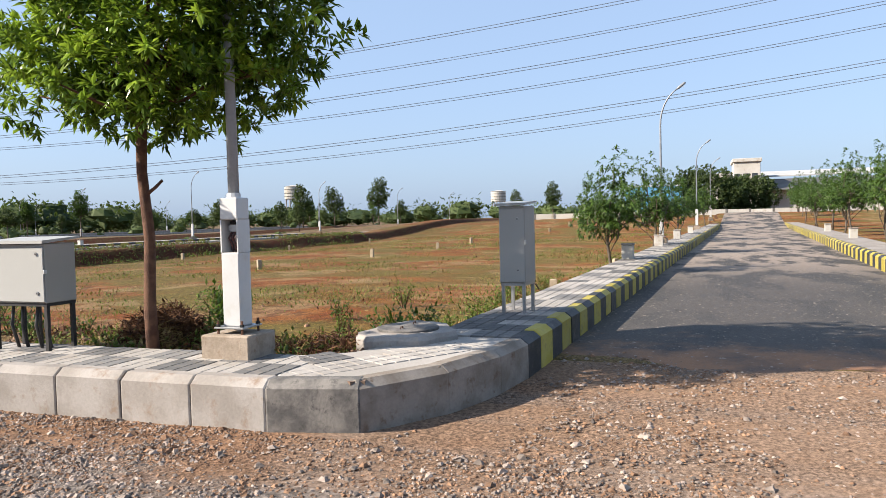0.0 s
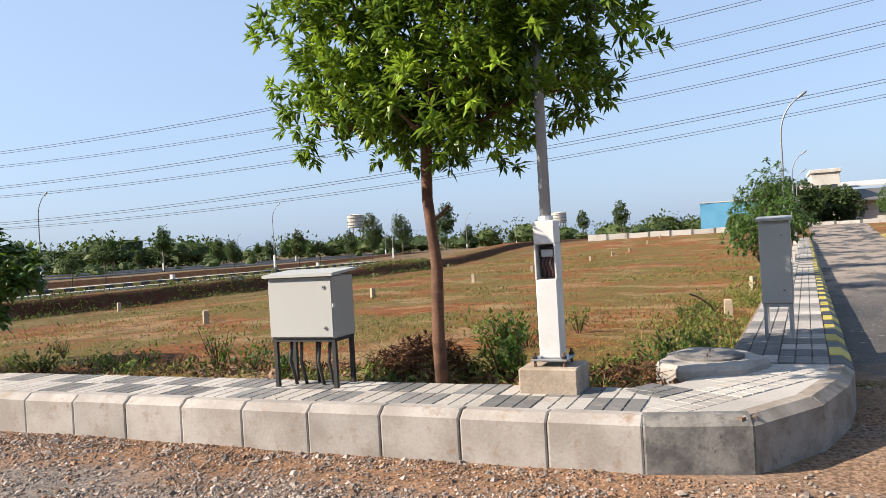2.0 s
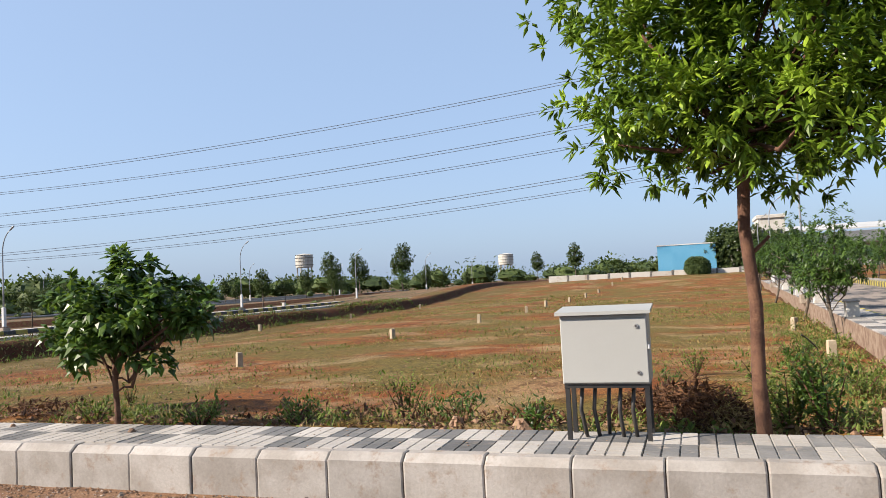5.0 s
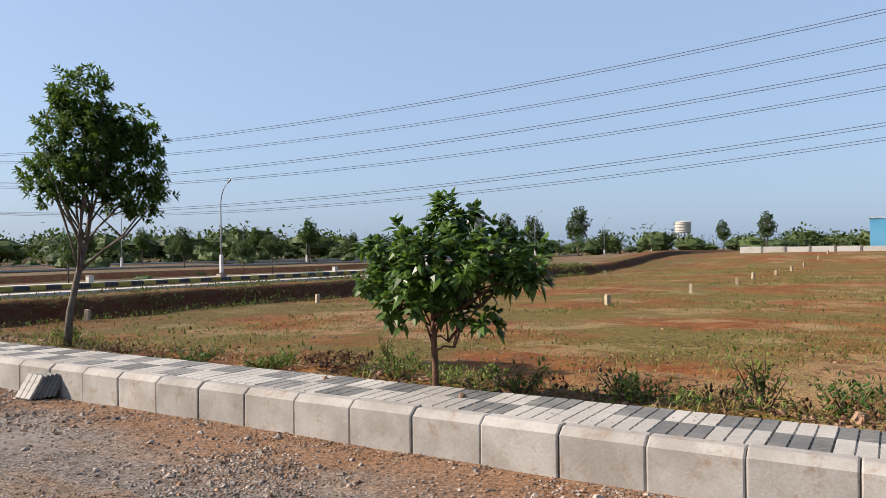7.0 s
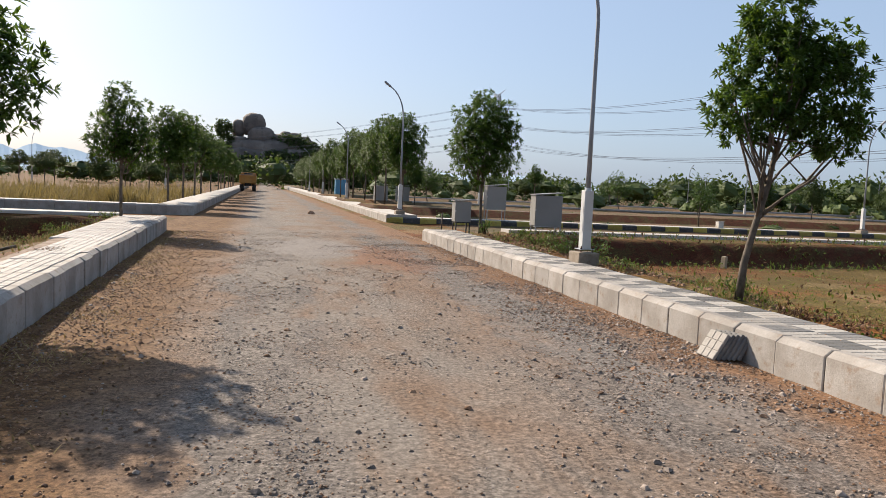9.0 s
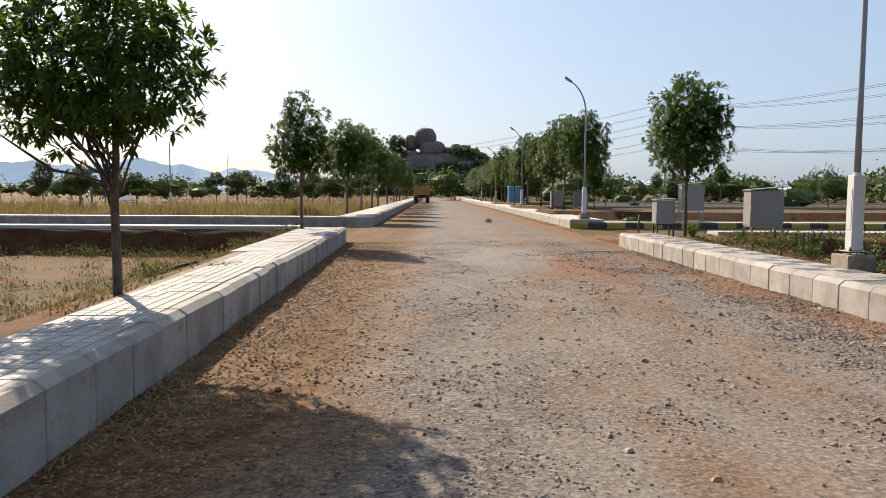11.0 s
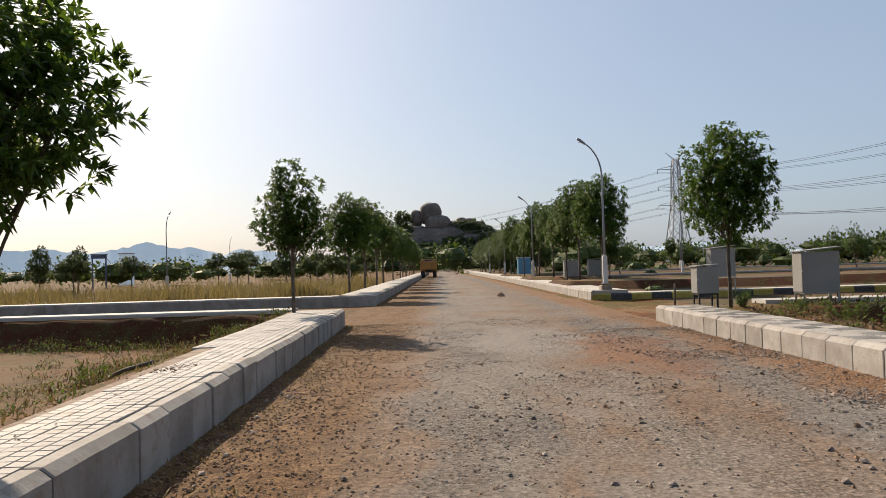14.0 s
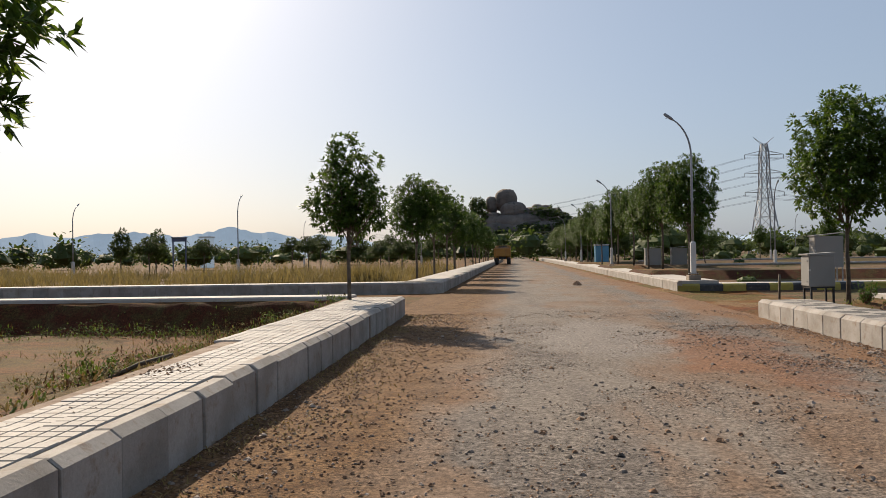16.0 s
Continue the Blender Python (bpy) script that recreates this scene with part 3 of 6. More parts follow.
def grooved_tile(u=TU, v=TV, nu=3, nv=3, gap=0.008, z0=-0.02, top=0.016):
    s = Shape()
    s.box(0.003, 0.003, z0, u - 0.003, v - 0.003, 0.004)
    for i in range(nu):
        for j in range(nv):
            x0, x1 = i * u / nu + gap / 2, (i + 1) * u / nu - gap / 2
            y0, y1 = j * v / nv + gap / 2, (j + 1) * v / nv - gap / 2
            c = 0.004
            s.add([(x0, y0, 0.003), (x1, y0, 0.003), (x1, y1, 0.003), (x0, y1, 0.003),
                   (x0 + c, y0 + c, top), (x1 - c, y0 + c, top), (x1 - c, y1 - c, top), (x0 + c, y1 - c, top)],
                  [(4, 5, 6, 7), (0, 1, 5, 4), (1, 2, 6, 5), (2, 3, 7, 6), (3, 0, 4, 7)])
    return s


def slab(name, pts, z0, z1, label, material=MORTAR):
    n = len(pts)
    s = Shape()
    s.v = [(x, y, z0) for x, y in pts] + [(x, y, z1) for x, y in pts]
    s.f = [tuple(range(n - 1, -1, -1)), tuple(range(n, 2 * n))] + [(k, (k + 1) % n, n + (k + 1) % n, n + k) for k in range(n)]
    return structure(name, s, material, label, "pavement")


def lay_tiles(parent, m, cols, rows, dark, light, pattern, seed, limit=300, keep=None, deep=TV, cells=3):
    rng = random.Random(seed)
    proto = grooved_tile(v=deep, nv=cells)
    lm, dm = proto.mesh("paver", light), proto.mesh("paver", dark)
    far = {False: Shape(), True: Shape()}
    done = 0
    for c in range(cols):
        for r in range(rows):
            t = m @ Matrix.Translation((c * TU, r * deep, rng.uniform(-0.003, 0.003))) @ Euler((rng.uniform(-0.008, 0.008), rng.uniform(-0.008, 0.008), 0)).to_matrix().to_4x4()
            if keep and not keep(t @ Vector((TU / 2, deep / 2, 0))):
                continue
            d = pattern(c, r, rng)
            if done < limit:
                ob = new("paver", dm if d else lm)
                ob.parent = parent
                ob.matrix_basis = t
                done += 1
            else:
                far[d].add([t @ Vector(v) for v in proto.v], proto.f)
    for d, s in far.items():
        if s.v:
            tagged(part("far_pavers", s, dark if d else light, parent), kind="stuff")


def checker(c, r, rng):
    return (c + r) % 2 == 0 and rng.random() < 0.93


def build_pavements():
    Z = 0.344
    right = slab("pavement_right", [(0.16, 0.62), (0.98, 0.62), (0.98, 28.3), (0.16, 28.3)], -0.5, Z, "footpath of grey and dark checkered paver tiles")
    lay_tiles(right, Matrix.Translation((0.172, 28.28, Z)) @ Matrix.Rotation(-math.pi / 2, 4, "Z"), 73, 2, TILE_DARK, TILE_LIGHT, checker, 3)
    pts = [(0.16, 0.66), (0.30, 0.06), (0.88, -0.28), (1.52, -0.48), (2.13, -0.57), (2.13, 0.33), (1.9, 0.36), (1.5, 0.42), (1.2, 0.55), (0.98, 0.85)]
    corner = slab("pavement_corner", pts, -0.5, Z + 0.009, "footpath corner of worn grey paver tiles", TILE_LIGHT)

    def inside(p):
        ok = False
        for k in range(len(pts)):
            (xa, ya), (xb, yb) = pts[k], pts[k - 1]
            if (ya > p.y) != (yb > p.y) and p.x < (xb - xa) * (p.y - ya) / (yb - ya) + xa:
                ok = not ok
        return ok

    def corner_keep(p):
        ok = all(inside(p + Vector((dx, dy, 0))) for dx in (-0.1, 0.1) for dy in (-0.1, 0.1))
        return ok and p.x < 2.1
    lay_tiles(corner, Matrix.Translation((0.2, 0.9, Z - 0.003)) @ Matrix.Rotation(radians(-33), 4, "Z") @ Matrix.Translation((-1.0, -1.6, 0)), 9, 7, TILE_DARK, TILE_LIGHT,
              lambda c, r, g: g.random() < 0.22, 8, keep=corner_keep)
    x1 = 70.0
    ang = math.atan2(side_y(x1) - side_y(2.12), x1 - 2.12)
    m = Matrix.Translation((2.12, side_y(2.12), Z)) @ Matrix.Rotation(ang, 4, "Z")
    side = slab("pavement_side_street", [(m @ Vector(p)).to_2d()[:] for p in ((0.02, 0.16, 0), (67.9, 0.16, 0), (67.9, 1.0, 0), (0.02, 1.0, 0))], -0.5, Z, "footpath of grey and dark paver tiles beside the asphalt street")
    # The first six columns get extra dark pavers in place of the cast shadow.
    lay_tiles(side, m @ Matrix.Translation((0.03, 0.172, 0)), 178, 2, TILE_DARK, TILE_LIGHT, lambda c, r, g: (c < 6 and g.random() < 0.6) or ((c // 2 + r) % 2 == 0 and g.random() < 0.9), 5, limit=160)
    opp = slab("pavement_side_opposite", [(3.0, side_far_y(3) - 0.16), (3.0, side_far_y(3) - 1.2), (70, side_far_y(70) - 1.2), (70, side_far_y(70) - 0.16)], -0.5, 0.35, "dusty footpath across the asphalt street", CONCRETE)
    left = slab("pavement_left", [(-6.74, -5.9), (-7.66, 30.9), (-8.9, 30.9), (-7.95, 13.5), (-7.55, -5.9)], -0.7, Z, "footpath of pale beige grooved paver tiles")
    lay_tiles(left, Matrix.Translation((-7.672, 30.85, Z)) @ Matrix.Rotation(-math.pi / 2 + 0.0249, 4, "Z") @ Matrix.Translation((0, -1.4, 0)), 96, 4, TILE_DARK, TILE_BEIGE, lambda c, r, g: False, 6, limit=290, deep=0.35, cells=3,
              keep=lambda p: p.x > (-7.95 - 0.0546 * (p.y - 13.5) if p.y > 13.5 else -7.55 - 0.0206 * (p.y + 5.9)) + 0.08)
    slab("pavement_right_far", [(0.76, 38.76), (0.76, 190), (2.0, 190), (2.0, 38.76)], -0.5, 0.35, "pale footpath of the next block", TILE_BEIGE)
    slab("pavement_left_far", [(-7.76, 41.3), (-9.1, 41.3), (-9.1, 190), (-7.76, 190)], -0.5, 0.35, "pale footpath of the next block", TILE_BEIGE)
    slab("pavement_cross_left", [(-60, 40.56), (-8.7, 40.56), (-7.8, 41.25), (-8.2, 41.9), (-60, 41.9)], -0.5, 0.35, "pale footpath along the left cross street", TILE_BEIGE)
    slab("pavement_cross_near", [(3.3, 30.05), (110, 30.05), (110, 30.9), (3.3, 30.9)], -0.5, 0.31, "pale narrow footpath above the cut bank of the cross street", TILE_BEIGE)
    slab("pavement_cross_street", [(2.0, 38.76), (150, 38.76), (150, 40.0), (2.0, 40.0)], -0.5, 0.23, "pale footpath behind the painted kerb", TILE_BEIGE)


build_pavements()


# ---- trees ----
def add_leaf(s, base, d, length, width, rng, fold=0.25, droop=0.0):
    d = d.normalized()
    side = d.cross(Vector((0, 0, 1)))
    if side.length < 0.1:
        side = Vector((1, 0, 0))
    side.normalize()
    up = side.cross(d)
    tip = base + d * length - Vector((0, 0, droop * length))
    mid = base + d * length * 0.45 + up * width * fold - Vector((0, 0, droop * length * 0.2))
    a = mid + side * width / 2 - up * width * fold
    b = mid - side * width / 2 - up * width * fold
    n = len(s.v)
    s.v += [base[:], a[:], tip[:], b[:], mid[:]]
    s.f += [(n, n + 1, n + 2, n + 4), (n, n + 4, n + 2, n + 3)]


def rand_dir(rng):
    z = rng.uniform(-1, 1)
    t = rng.uniform(0, 2 * math.pi)
    r = math.sqrt(1 - z * z)
    return Vector((r * math.cos(t), r * math.sin(t), z))


def crown_shape(lobes, count, per, length, width, rng, droop=0.25, shell=0.45, spread=0.02, ragged=0.5):
    """Whorls of leaves through a crown of several uneven lobes."""
    s = Shape()
    weights = [r[0] * r[1] * r[2] for _, r in lobes]
    tips = []
    for _ in range(count):
        c, r = rng.choices(lobes, weights)[0]
        d = rand_dir(rng)
        k = (shell + (1.08 - shell) * rng.random() ** 0.6) * (1 + ragged * noise.noise(d * 2.1 + Vector(c) * 3.7))
        p = Vector(c) + Vector((d.x * r[0], d.y * r[1], d.z * r[2])) * k
        tips.append(p)
        out = (d + Vector((0, 0, 0.45)) + rand_dir(rng) * 0.35).normalized()
        u = out.cross(Vector((0.3, 0.2, 0.93)))
        if u.length < 0.05:
            u = Vector((1, 0, 0))
        u.normalize()
        v = out.cross(u)
        for j in range(per):
            t = 2.4 * j + rng.uniform(-0.4, 0.4)
            f = j / per
            e = out * (0.15 + 0.9 * f) + (u * math.cos(t) + v * math.sin(t)) * 0.9 + rand_dir(rng) * 0.25
            q = p + out * length * 0.55 * (f - 0.5) + rand_dir(rng) * spread
            add_leaf(s, q, e, length * rng.uniform(0.7, 1.15) * (1.1 - 0.35 * f), width * rng.uniform(0.8, 1.2), rng, 0.25, droop * rng.uniform(0.3, 1.5))
    return s, tips


def limbs_shape(trunk, radii, tips, rng, count, sides=8, thin=0.012, fork=None):
    s = Shape()
    s.tube(trunk, radii, sides)
    for k in range(count):
        tip = rng.choice(tips)
        f = rng.uniform(fork if fork else 0.7, 1.0)
        i = f * (len(trunk) - 1)
        a = Vector(trunk[int(i)]).lerp(Vector(trunk[min(int(i) + 1, len(trunk) - 1)]), i % 1)
        mid = a.lerp(tip, 0.5) + Vector((0, 0, -0.08)) + rand_dir(rng) * 0.08
        s.tube([a, a.lerp(mid, 0.5) + Vector((0, 0, 0.03)), mid, tip], [radii[-1] * 0.6, radii[-1] * 0.5, thin * 1.5, thin * 0.5], 5)
        for _ in range(2):
            t2 = rng.choice(tips)
            if (t2 - mid).length < 1.0:
                s.tube([mid, mid.lerp(t2, 0.5) + rand_dir(rng) * 0.04, t2], [thin, thin * 0.7, thin * 0.3], 4)
    return s


def tree(m, label, lobes, count, per, length, width, trunk, radii, leaf, bark, seed, limbs=12, group="", fork=None, droop=0.25, name="tree", shell=0.45, spread=0.02):
    rng = random.Random(seed)
    t = thing(name, m, label, "tree", group)
    crown, tips = crown_shape(lobes, count, per, length, width, rng, droop, shell, spread)
    part("trunk", limbs_shape(trunk, radii, tips, rng, limbs, fork=fork), bark, t, smooth=True)
    part("crown", crown, leaf, t)
    return t


def at_ground(x, y, turn=0.0, size=1.0, sink=0.03):
    return Matrix.Translation((x, y, height(x, y) - sink)) @ Matrix.Rotation(turn, 4, "Z") @ Matrix.Scale(size, 4)


LAMP_LOBE = ((-0.45, -0.95, 2.95), (0.4, 0.38, 0.4))
LAMP_LOBE_TOP = ((-0.45, -0.9, 3.6), (0.4, 0.38, 0.4))


def build_street_trees():
    # the large dense tree at the corner
    lobes = [((0.0, -0.25, 3.2), (1.3, 1.2, 0.95)), ((0.3, -1.0, 2.85), (0.75, 0.7, 0.65)), ((-0.2, 0.65, 2.95), (0.85, 0.75, 0.7)), ((-0.5, -0.35, 2.45), (0.8, 0.85, 0.45)),
             ((0.2, 0.1, 4.1), (1.0, 1.0, 0.8)), ((-0.4, -0.75, 3.9), (0.8, 0.75, 0.65)), ((0.5, 0.0, 2.45), (0.85, 0.95, 0.45)), ((-0.1, -1.5, 3.15), (0.45, 0.42, 0.42)), ((-0.1, 0.95, 2.45), (0.45, 0.45, 0.38)), ((0.1, -1.35, 2.5), (0.4, 0.38, 0.28)), ((0.0, 1.15, 3.7), (0.5, 0.5, 0.5)), LAMP_LOBE, LAMP_LOBE_TOP]
    corner_tree = tree(at_ground(1.02, 2.47, 0, 1.0, 0.02), "full green lance-leaved tree with a reddish trunk by the footpath", lobes, 2000, 12, 0.135, 0.046,
         [(0, 0, 0), (0.0, 0.02, 0.5), (0.01, 0.0, 1.1), (0.0, 0.05, 1.7), (-0.01, 0.03, 2.1), (0.0, 0.06, 2.45)], [0.062, 0.055, 0.05, 0.047, 0.05, 0.04], LEAF, BARK, 11, 26, fork=0.84, shell=0.3, droop=0.08)
    stubs = Shape().tube([(0, 0, 1.5), (0.03, -0.07, 1.56), (0.05, -0.13, 1.62)], [0.018, 0.015, 0.013], 7).tube([(0, 0.02, 1.62), (-0.02, 0.07, 1.67)], [0.018, 0.013], 6)
    part("branch_stub", stubs, BARK, corner_tree, "sawn-off branch stubs")
    # the small broad-leaved one
    lobes = [((0, -0.1, 1.42), (0.55, 0.6, 0.36)), ((0.1, 0.45, 1.3), (0.4, 0.42, 0.3)), ((0.05, -0.65, 1.45), (0.4, 0.42, 0.3)), ((-0.15, 0.1, 1.05), (0.35, 0.45, 0.2)), ((0, -0.2, 1.88), (0.22, 0.28, 0.2)), ((0.0, -0.5, 0.9), (0.2, 0.24, 0.14)), ((0.1, -0.9, 1.35), (0.28, 0.28, 0.22)), ((0, 0.6, 1.5), (0.2, 0.22, 0.16))]
    tree(at_ground(0.97, 8.6, 0, 1.0), "young low tree with broad drooping leaves beside the footpath", lobes, 310, 8, 0.15, 0.085,
         [(0, 0, 0), (0.01, -0.01, 0.35), (0.0, 0.0, 0.7), (0.02, 0.02, 0.95)], [0.035, 0.03, 0.03, 0.02], LEAF_BROAD, BARK, 12, 16, fork=0.55, droop=0.22, shell=0.3)
    # the leaning forked one
    lobes = [((0.3, 0.1, 2.95), (0.6, 0.6, 0.75)), ((0.85, -0.1, 2.75), (0.6, 0.6, 0.65)), ((0.25, 0.0, 3.65), (0.42, 0.45, 0.4)), ((1.1, -0.1, 2.25), (0.45, 0.5, 0.4)), ((-0.05, 0.1, 2.45), (0.45, 0.45, 0.4)), ((0.95, 0.0, 3.3), (0.42, 0.45, 0.35))]
    t = tree(at_ground(1.36, 15.1, 0, 1.0), "slim forked tree with green lance leaves, leaning trunk", lobes, 1000, 11, 0.125, 0.046,
             [(0, 0, 0), (0.04, 0, 0.5), (0.16, 0, 1.0), (0.32, 0.03, 1.5), (0.42, 0.02, 2.1)], [0.06, 0.05, 0.045, 0.042, 0.03], LEAF_DARK, BARK_GREY, 13, 18, fork=0.5, droop=0.08)
    # avenue trees: dense ovals on straight dark stems
    lobes = [((0.0, 0.0, 2.75), (0.85, 0.85, 0.95)), ((0.3, 0.25, 2.3), (0.65, 0.65, 0.55)), ((-0.3, -0.2, 2.4), (0.65, 0.65, 0.6)), ((0.05, 0.0, 3.4), (0.55, 0.55, 0.45)), ((0.35, -0.3, 2.9), (0.5, 0.5, 0.5)), ((-0.25, 0.3, 3.0), (0.5, 0.5, 0.5)), ((-0.05, 0.05, 3.75), (0.28, 0.28, 0.25)), ((0.85, -0.15, 2.1), (0.35, 0.35, 0.22))]
    stem = ([(0, 0, 0), (0.01, 0.01, 0.6), (0.0, 0.02, 1.2), (0.02, 0.0, 1.8), (0.02, 0.0, 2.4)], [0.045, 0.04, 0.037, 0.033, 0.025])
    a = tree(at_ground(1.9, 28.75, 0.3, 1.17), "avenue tree with a dense dark green crown on a straight stem", lobes, 1150, 10, 0.125, 0.048, *stem, LEAF_DARK, BARK_GREY, 14, 16, "avenue trees", 0.55, 0.08)
    lobes = [((0.0, 0.0, 2.65), (0.58, 0.58, 0.8)), ((0.2, 0.3, 2.15), (0.5, 0.5, 0.42)), ((-0.28, -0.2, 2.3), (0.46, 0.46, 0.5)), ((-0.05, 0.0, 3.35), (0.32, 0.32, 0.42)), ((0.36, -0.2, 2.45), (0.42, 0.42, 0.4)), ((-0.25, 0.25, 2.85), (0.36, 0.36, 0.4)), ((0.5, 0.1, 2.0), (0.3, 0.3, 0.22))]
    b = tree(at_ground(-8.66, 29.9, 0, 1.2, 0.45), "avenue tree with an airy dark green crown on a thin stem", lobes, 760, 10, 0.12, 0.046, *stem, LEAF_DARK, BARK_GREY, 15, 16, "avenue trees", 0.55, 0.08)
    lobes = [((-0.15, 0.0, 3.05), (0.9, 0.95, 0.95)), ((0.25, -0.2, 2.65), (0.75, 0.75, 0.5)), ((-0.55, 0.1, 2.75), (0.75, 0.75, 0.6)), ((-0.1, 0.2, 3.55), (0.7, 0.75, 0.5)), ((0.4, 0.3, 3.1), (0.5, 0.5, 0.45)), ((-0.1, -0.7, 2.75), (0.5, 0.5, 0.45)), ((-0.8, -0.3, 2.5), (0.4, 0.4, 0.35))]
    tree(at_ground(-8.2, 16.47, 0, 1.0, 0.5), "dark lance-leaved tree on a forked stem beside the footpath", lobes, 860, 11, 0.14, 0.048,
         [(0, 0, 0), (0.01, 0, 0.5), (0.0, 0.02, 1.0), (0.0, 0.0, 1.5), (0.03, 0.0, 2.0), (0.02, 0.0, 2.6)], [0.055, 0.05, 0.045, 0.042, 0.035, 0.025], LEAF_DARK, BARK_GREY, 16, 22, fork=0.5, droop=0.12)
    rng = random.Random(21)
    for y in list(np.arange(44.5, 150, 5.6)):
        copy_thing(a, at_ground(2.6 + rng.uniform(-0.3, 0.3), y + rng.uniform(-0.6, 0.6), rng.uniform(0, 6), rng.uniform(1.05, 1.25)))
    for y in list(np.arange(46.5, 150, 6.2)):
        copy_thing(a if rng.random() < 0.6 else b, at_ground(-9.3 + rng.uniform(-0.3, 0.3), y + rng.uniform(-0.6, 0.6), rng.uniform(0, 6), rng.uniform(1.1, 1.3)))
    # small feathery trees along the asphalt street and on the far plots
    lobes = [((0, 0, 1.9), (0.7, 0.7, 0.6)), ((0.4, 0.2, 1.5), (0.6, 0.6, 0.4)), ((-0.45, -0.1, 1.7), (0.55, 0.55, 0.45)), ((0.1, -0.1, 2.5), (0.35, 0.35, 0.45)), ((-0.3, 0.4, 1.3), (0.5, 0.5, 0.3))]
    c = tree(at_ground(14.0, side_y(14.0) + 1.15, 0.4, 1.12), "small feathery street tree with several leaning stems", lobes, 420, 10, 0.11, 0.045,
             [(0, 0, 0), (0.12, 0.0, 0.4), (0.2, 0.04, 0.9), (0.15, 0.0, 1.4)], [0.04, 0.034, 0.03, 0.02], LEAF_BROAD, BARK_GREY, 17, 14, "feathery street trees", 0.3, 0.4, shell=0.3)
    for x, k in ((22.3, 1.15), (35, 1.2), (55, 1.2), (68, 1.2)):
        copy_thing(c, at_ground(x, side_y(x) + 1.3 + rng.uniform(-0.1, 0.2), rng.uniform(0, 6), k * 1.0))
    for x in (18, 23, 28.5, 34, 40, 46, 53, 60, 68, 77, 86):
        copy_thing(c, at_ground(x, side_far_y(x) - 1.9 + rng.uniform(-0.3, 0.3), rng.uniform(0, 6), rng.uniform(1.15, 1.4)))
    # flat-topped sparse trees of the plots behind
    lobes = [((0, 0, 2.2), (0.9, 0.9, 0.3)), ((0.5, 0.3, 1.9), (0.6, 0.6, 0.25)), ((-0.5, -0.2, 2.0), (0.6, 0.6, 0.25)), ((0.0, 0.1, 2.6), (0.5, 0.5, 0.25))]
    d = tree(at_ground(33.0, 42.0), "flat-topped young tree on the far plots", lobes, 620, 9, 0.12, 0.06,
             [(0, 0, 0), (0.04, 0, 0.8), (0.0, 0.0, 1.5), (0.02, 0.0, 2.0)], [0.05, 0.045, 0.04, 0.025], LEAF_FAR, BARK_GREY, 18, 10, "young trees on the far plots", 0.6)
    lobes = [((0, 0, 2.4), (0.8, 0.8, 0.9)), ((0.35, 0.1, 1.8), (0.6, 0.6, 0.5)), ((-0.2, -0.2, 3.2), (0.5, 0.5, 0.6))]
    e = tree(at_ground(57.0, 42.5), "rounded young tree on the far plots", lobes, 760, 9, 0.13, 0.065,
             [(0, 0, 0), (0.04, 0, 0.8), (0.0, 0.0, 1.5), (0.02, 0.0, 2.2)], [0.055, 0.05, 0.04, 0.025], LEAF_FAR, BARK_GREY, 19, 10, "young trees on the far plots", 0.6)
    spots = []
    for y, x0, gap in ((41.8, 17, 13), (59, 5, 13), (72, 9, 18), (84, 6, 15), (107, 10, 16), (132, 10, 16)):
        x = x0
        while x < 140:
            spots.append((x + rng.uniform(-2, 2), y + rng.uniform(-1.0, 1.5)))
            x += gap * rng.uniform(0.7, 1.5)
    for x, y in spots:
        copy_thing(rng.choice((d, e, e, b, c)), at_ground(x, y, rng.uniform(0, 6), rng.uniform(0.6, 1.05) * (1.0 if y < 50 else 1.2)))
    for x, y, k in ((107, 48, 2.1), (99, 52, 1.7), (86, 50, 1.6), (124, 22.5, 1.7), (128, 30, 1.4)):
        copy_thing(e, at_ground(x, y, rng.uniform(0, 6), k))
    for x, y, k in ((-26, 62, 1.0), (-31, 64, 1.1), (-17.5, 72, 1.0), (-14.5, 66, 0.9), (-21, 70, 1.1), (-36, 75, 1.1), (-42, 80, 1.2), (-12, 60, 0.9), (-24, 85, 1.3), (-18, 90, 1.3), (-29, 92, 1.3), (-11.5, 78, 1.2)):
        copy_thing(rng.choice((d, e)), at_ground(x, y, rng.uniform(0, 6), k))


build_street_trees()


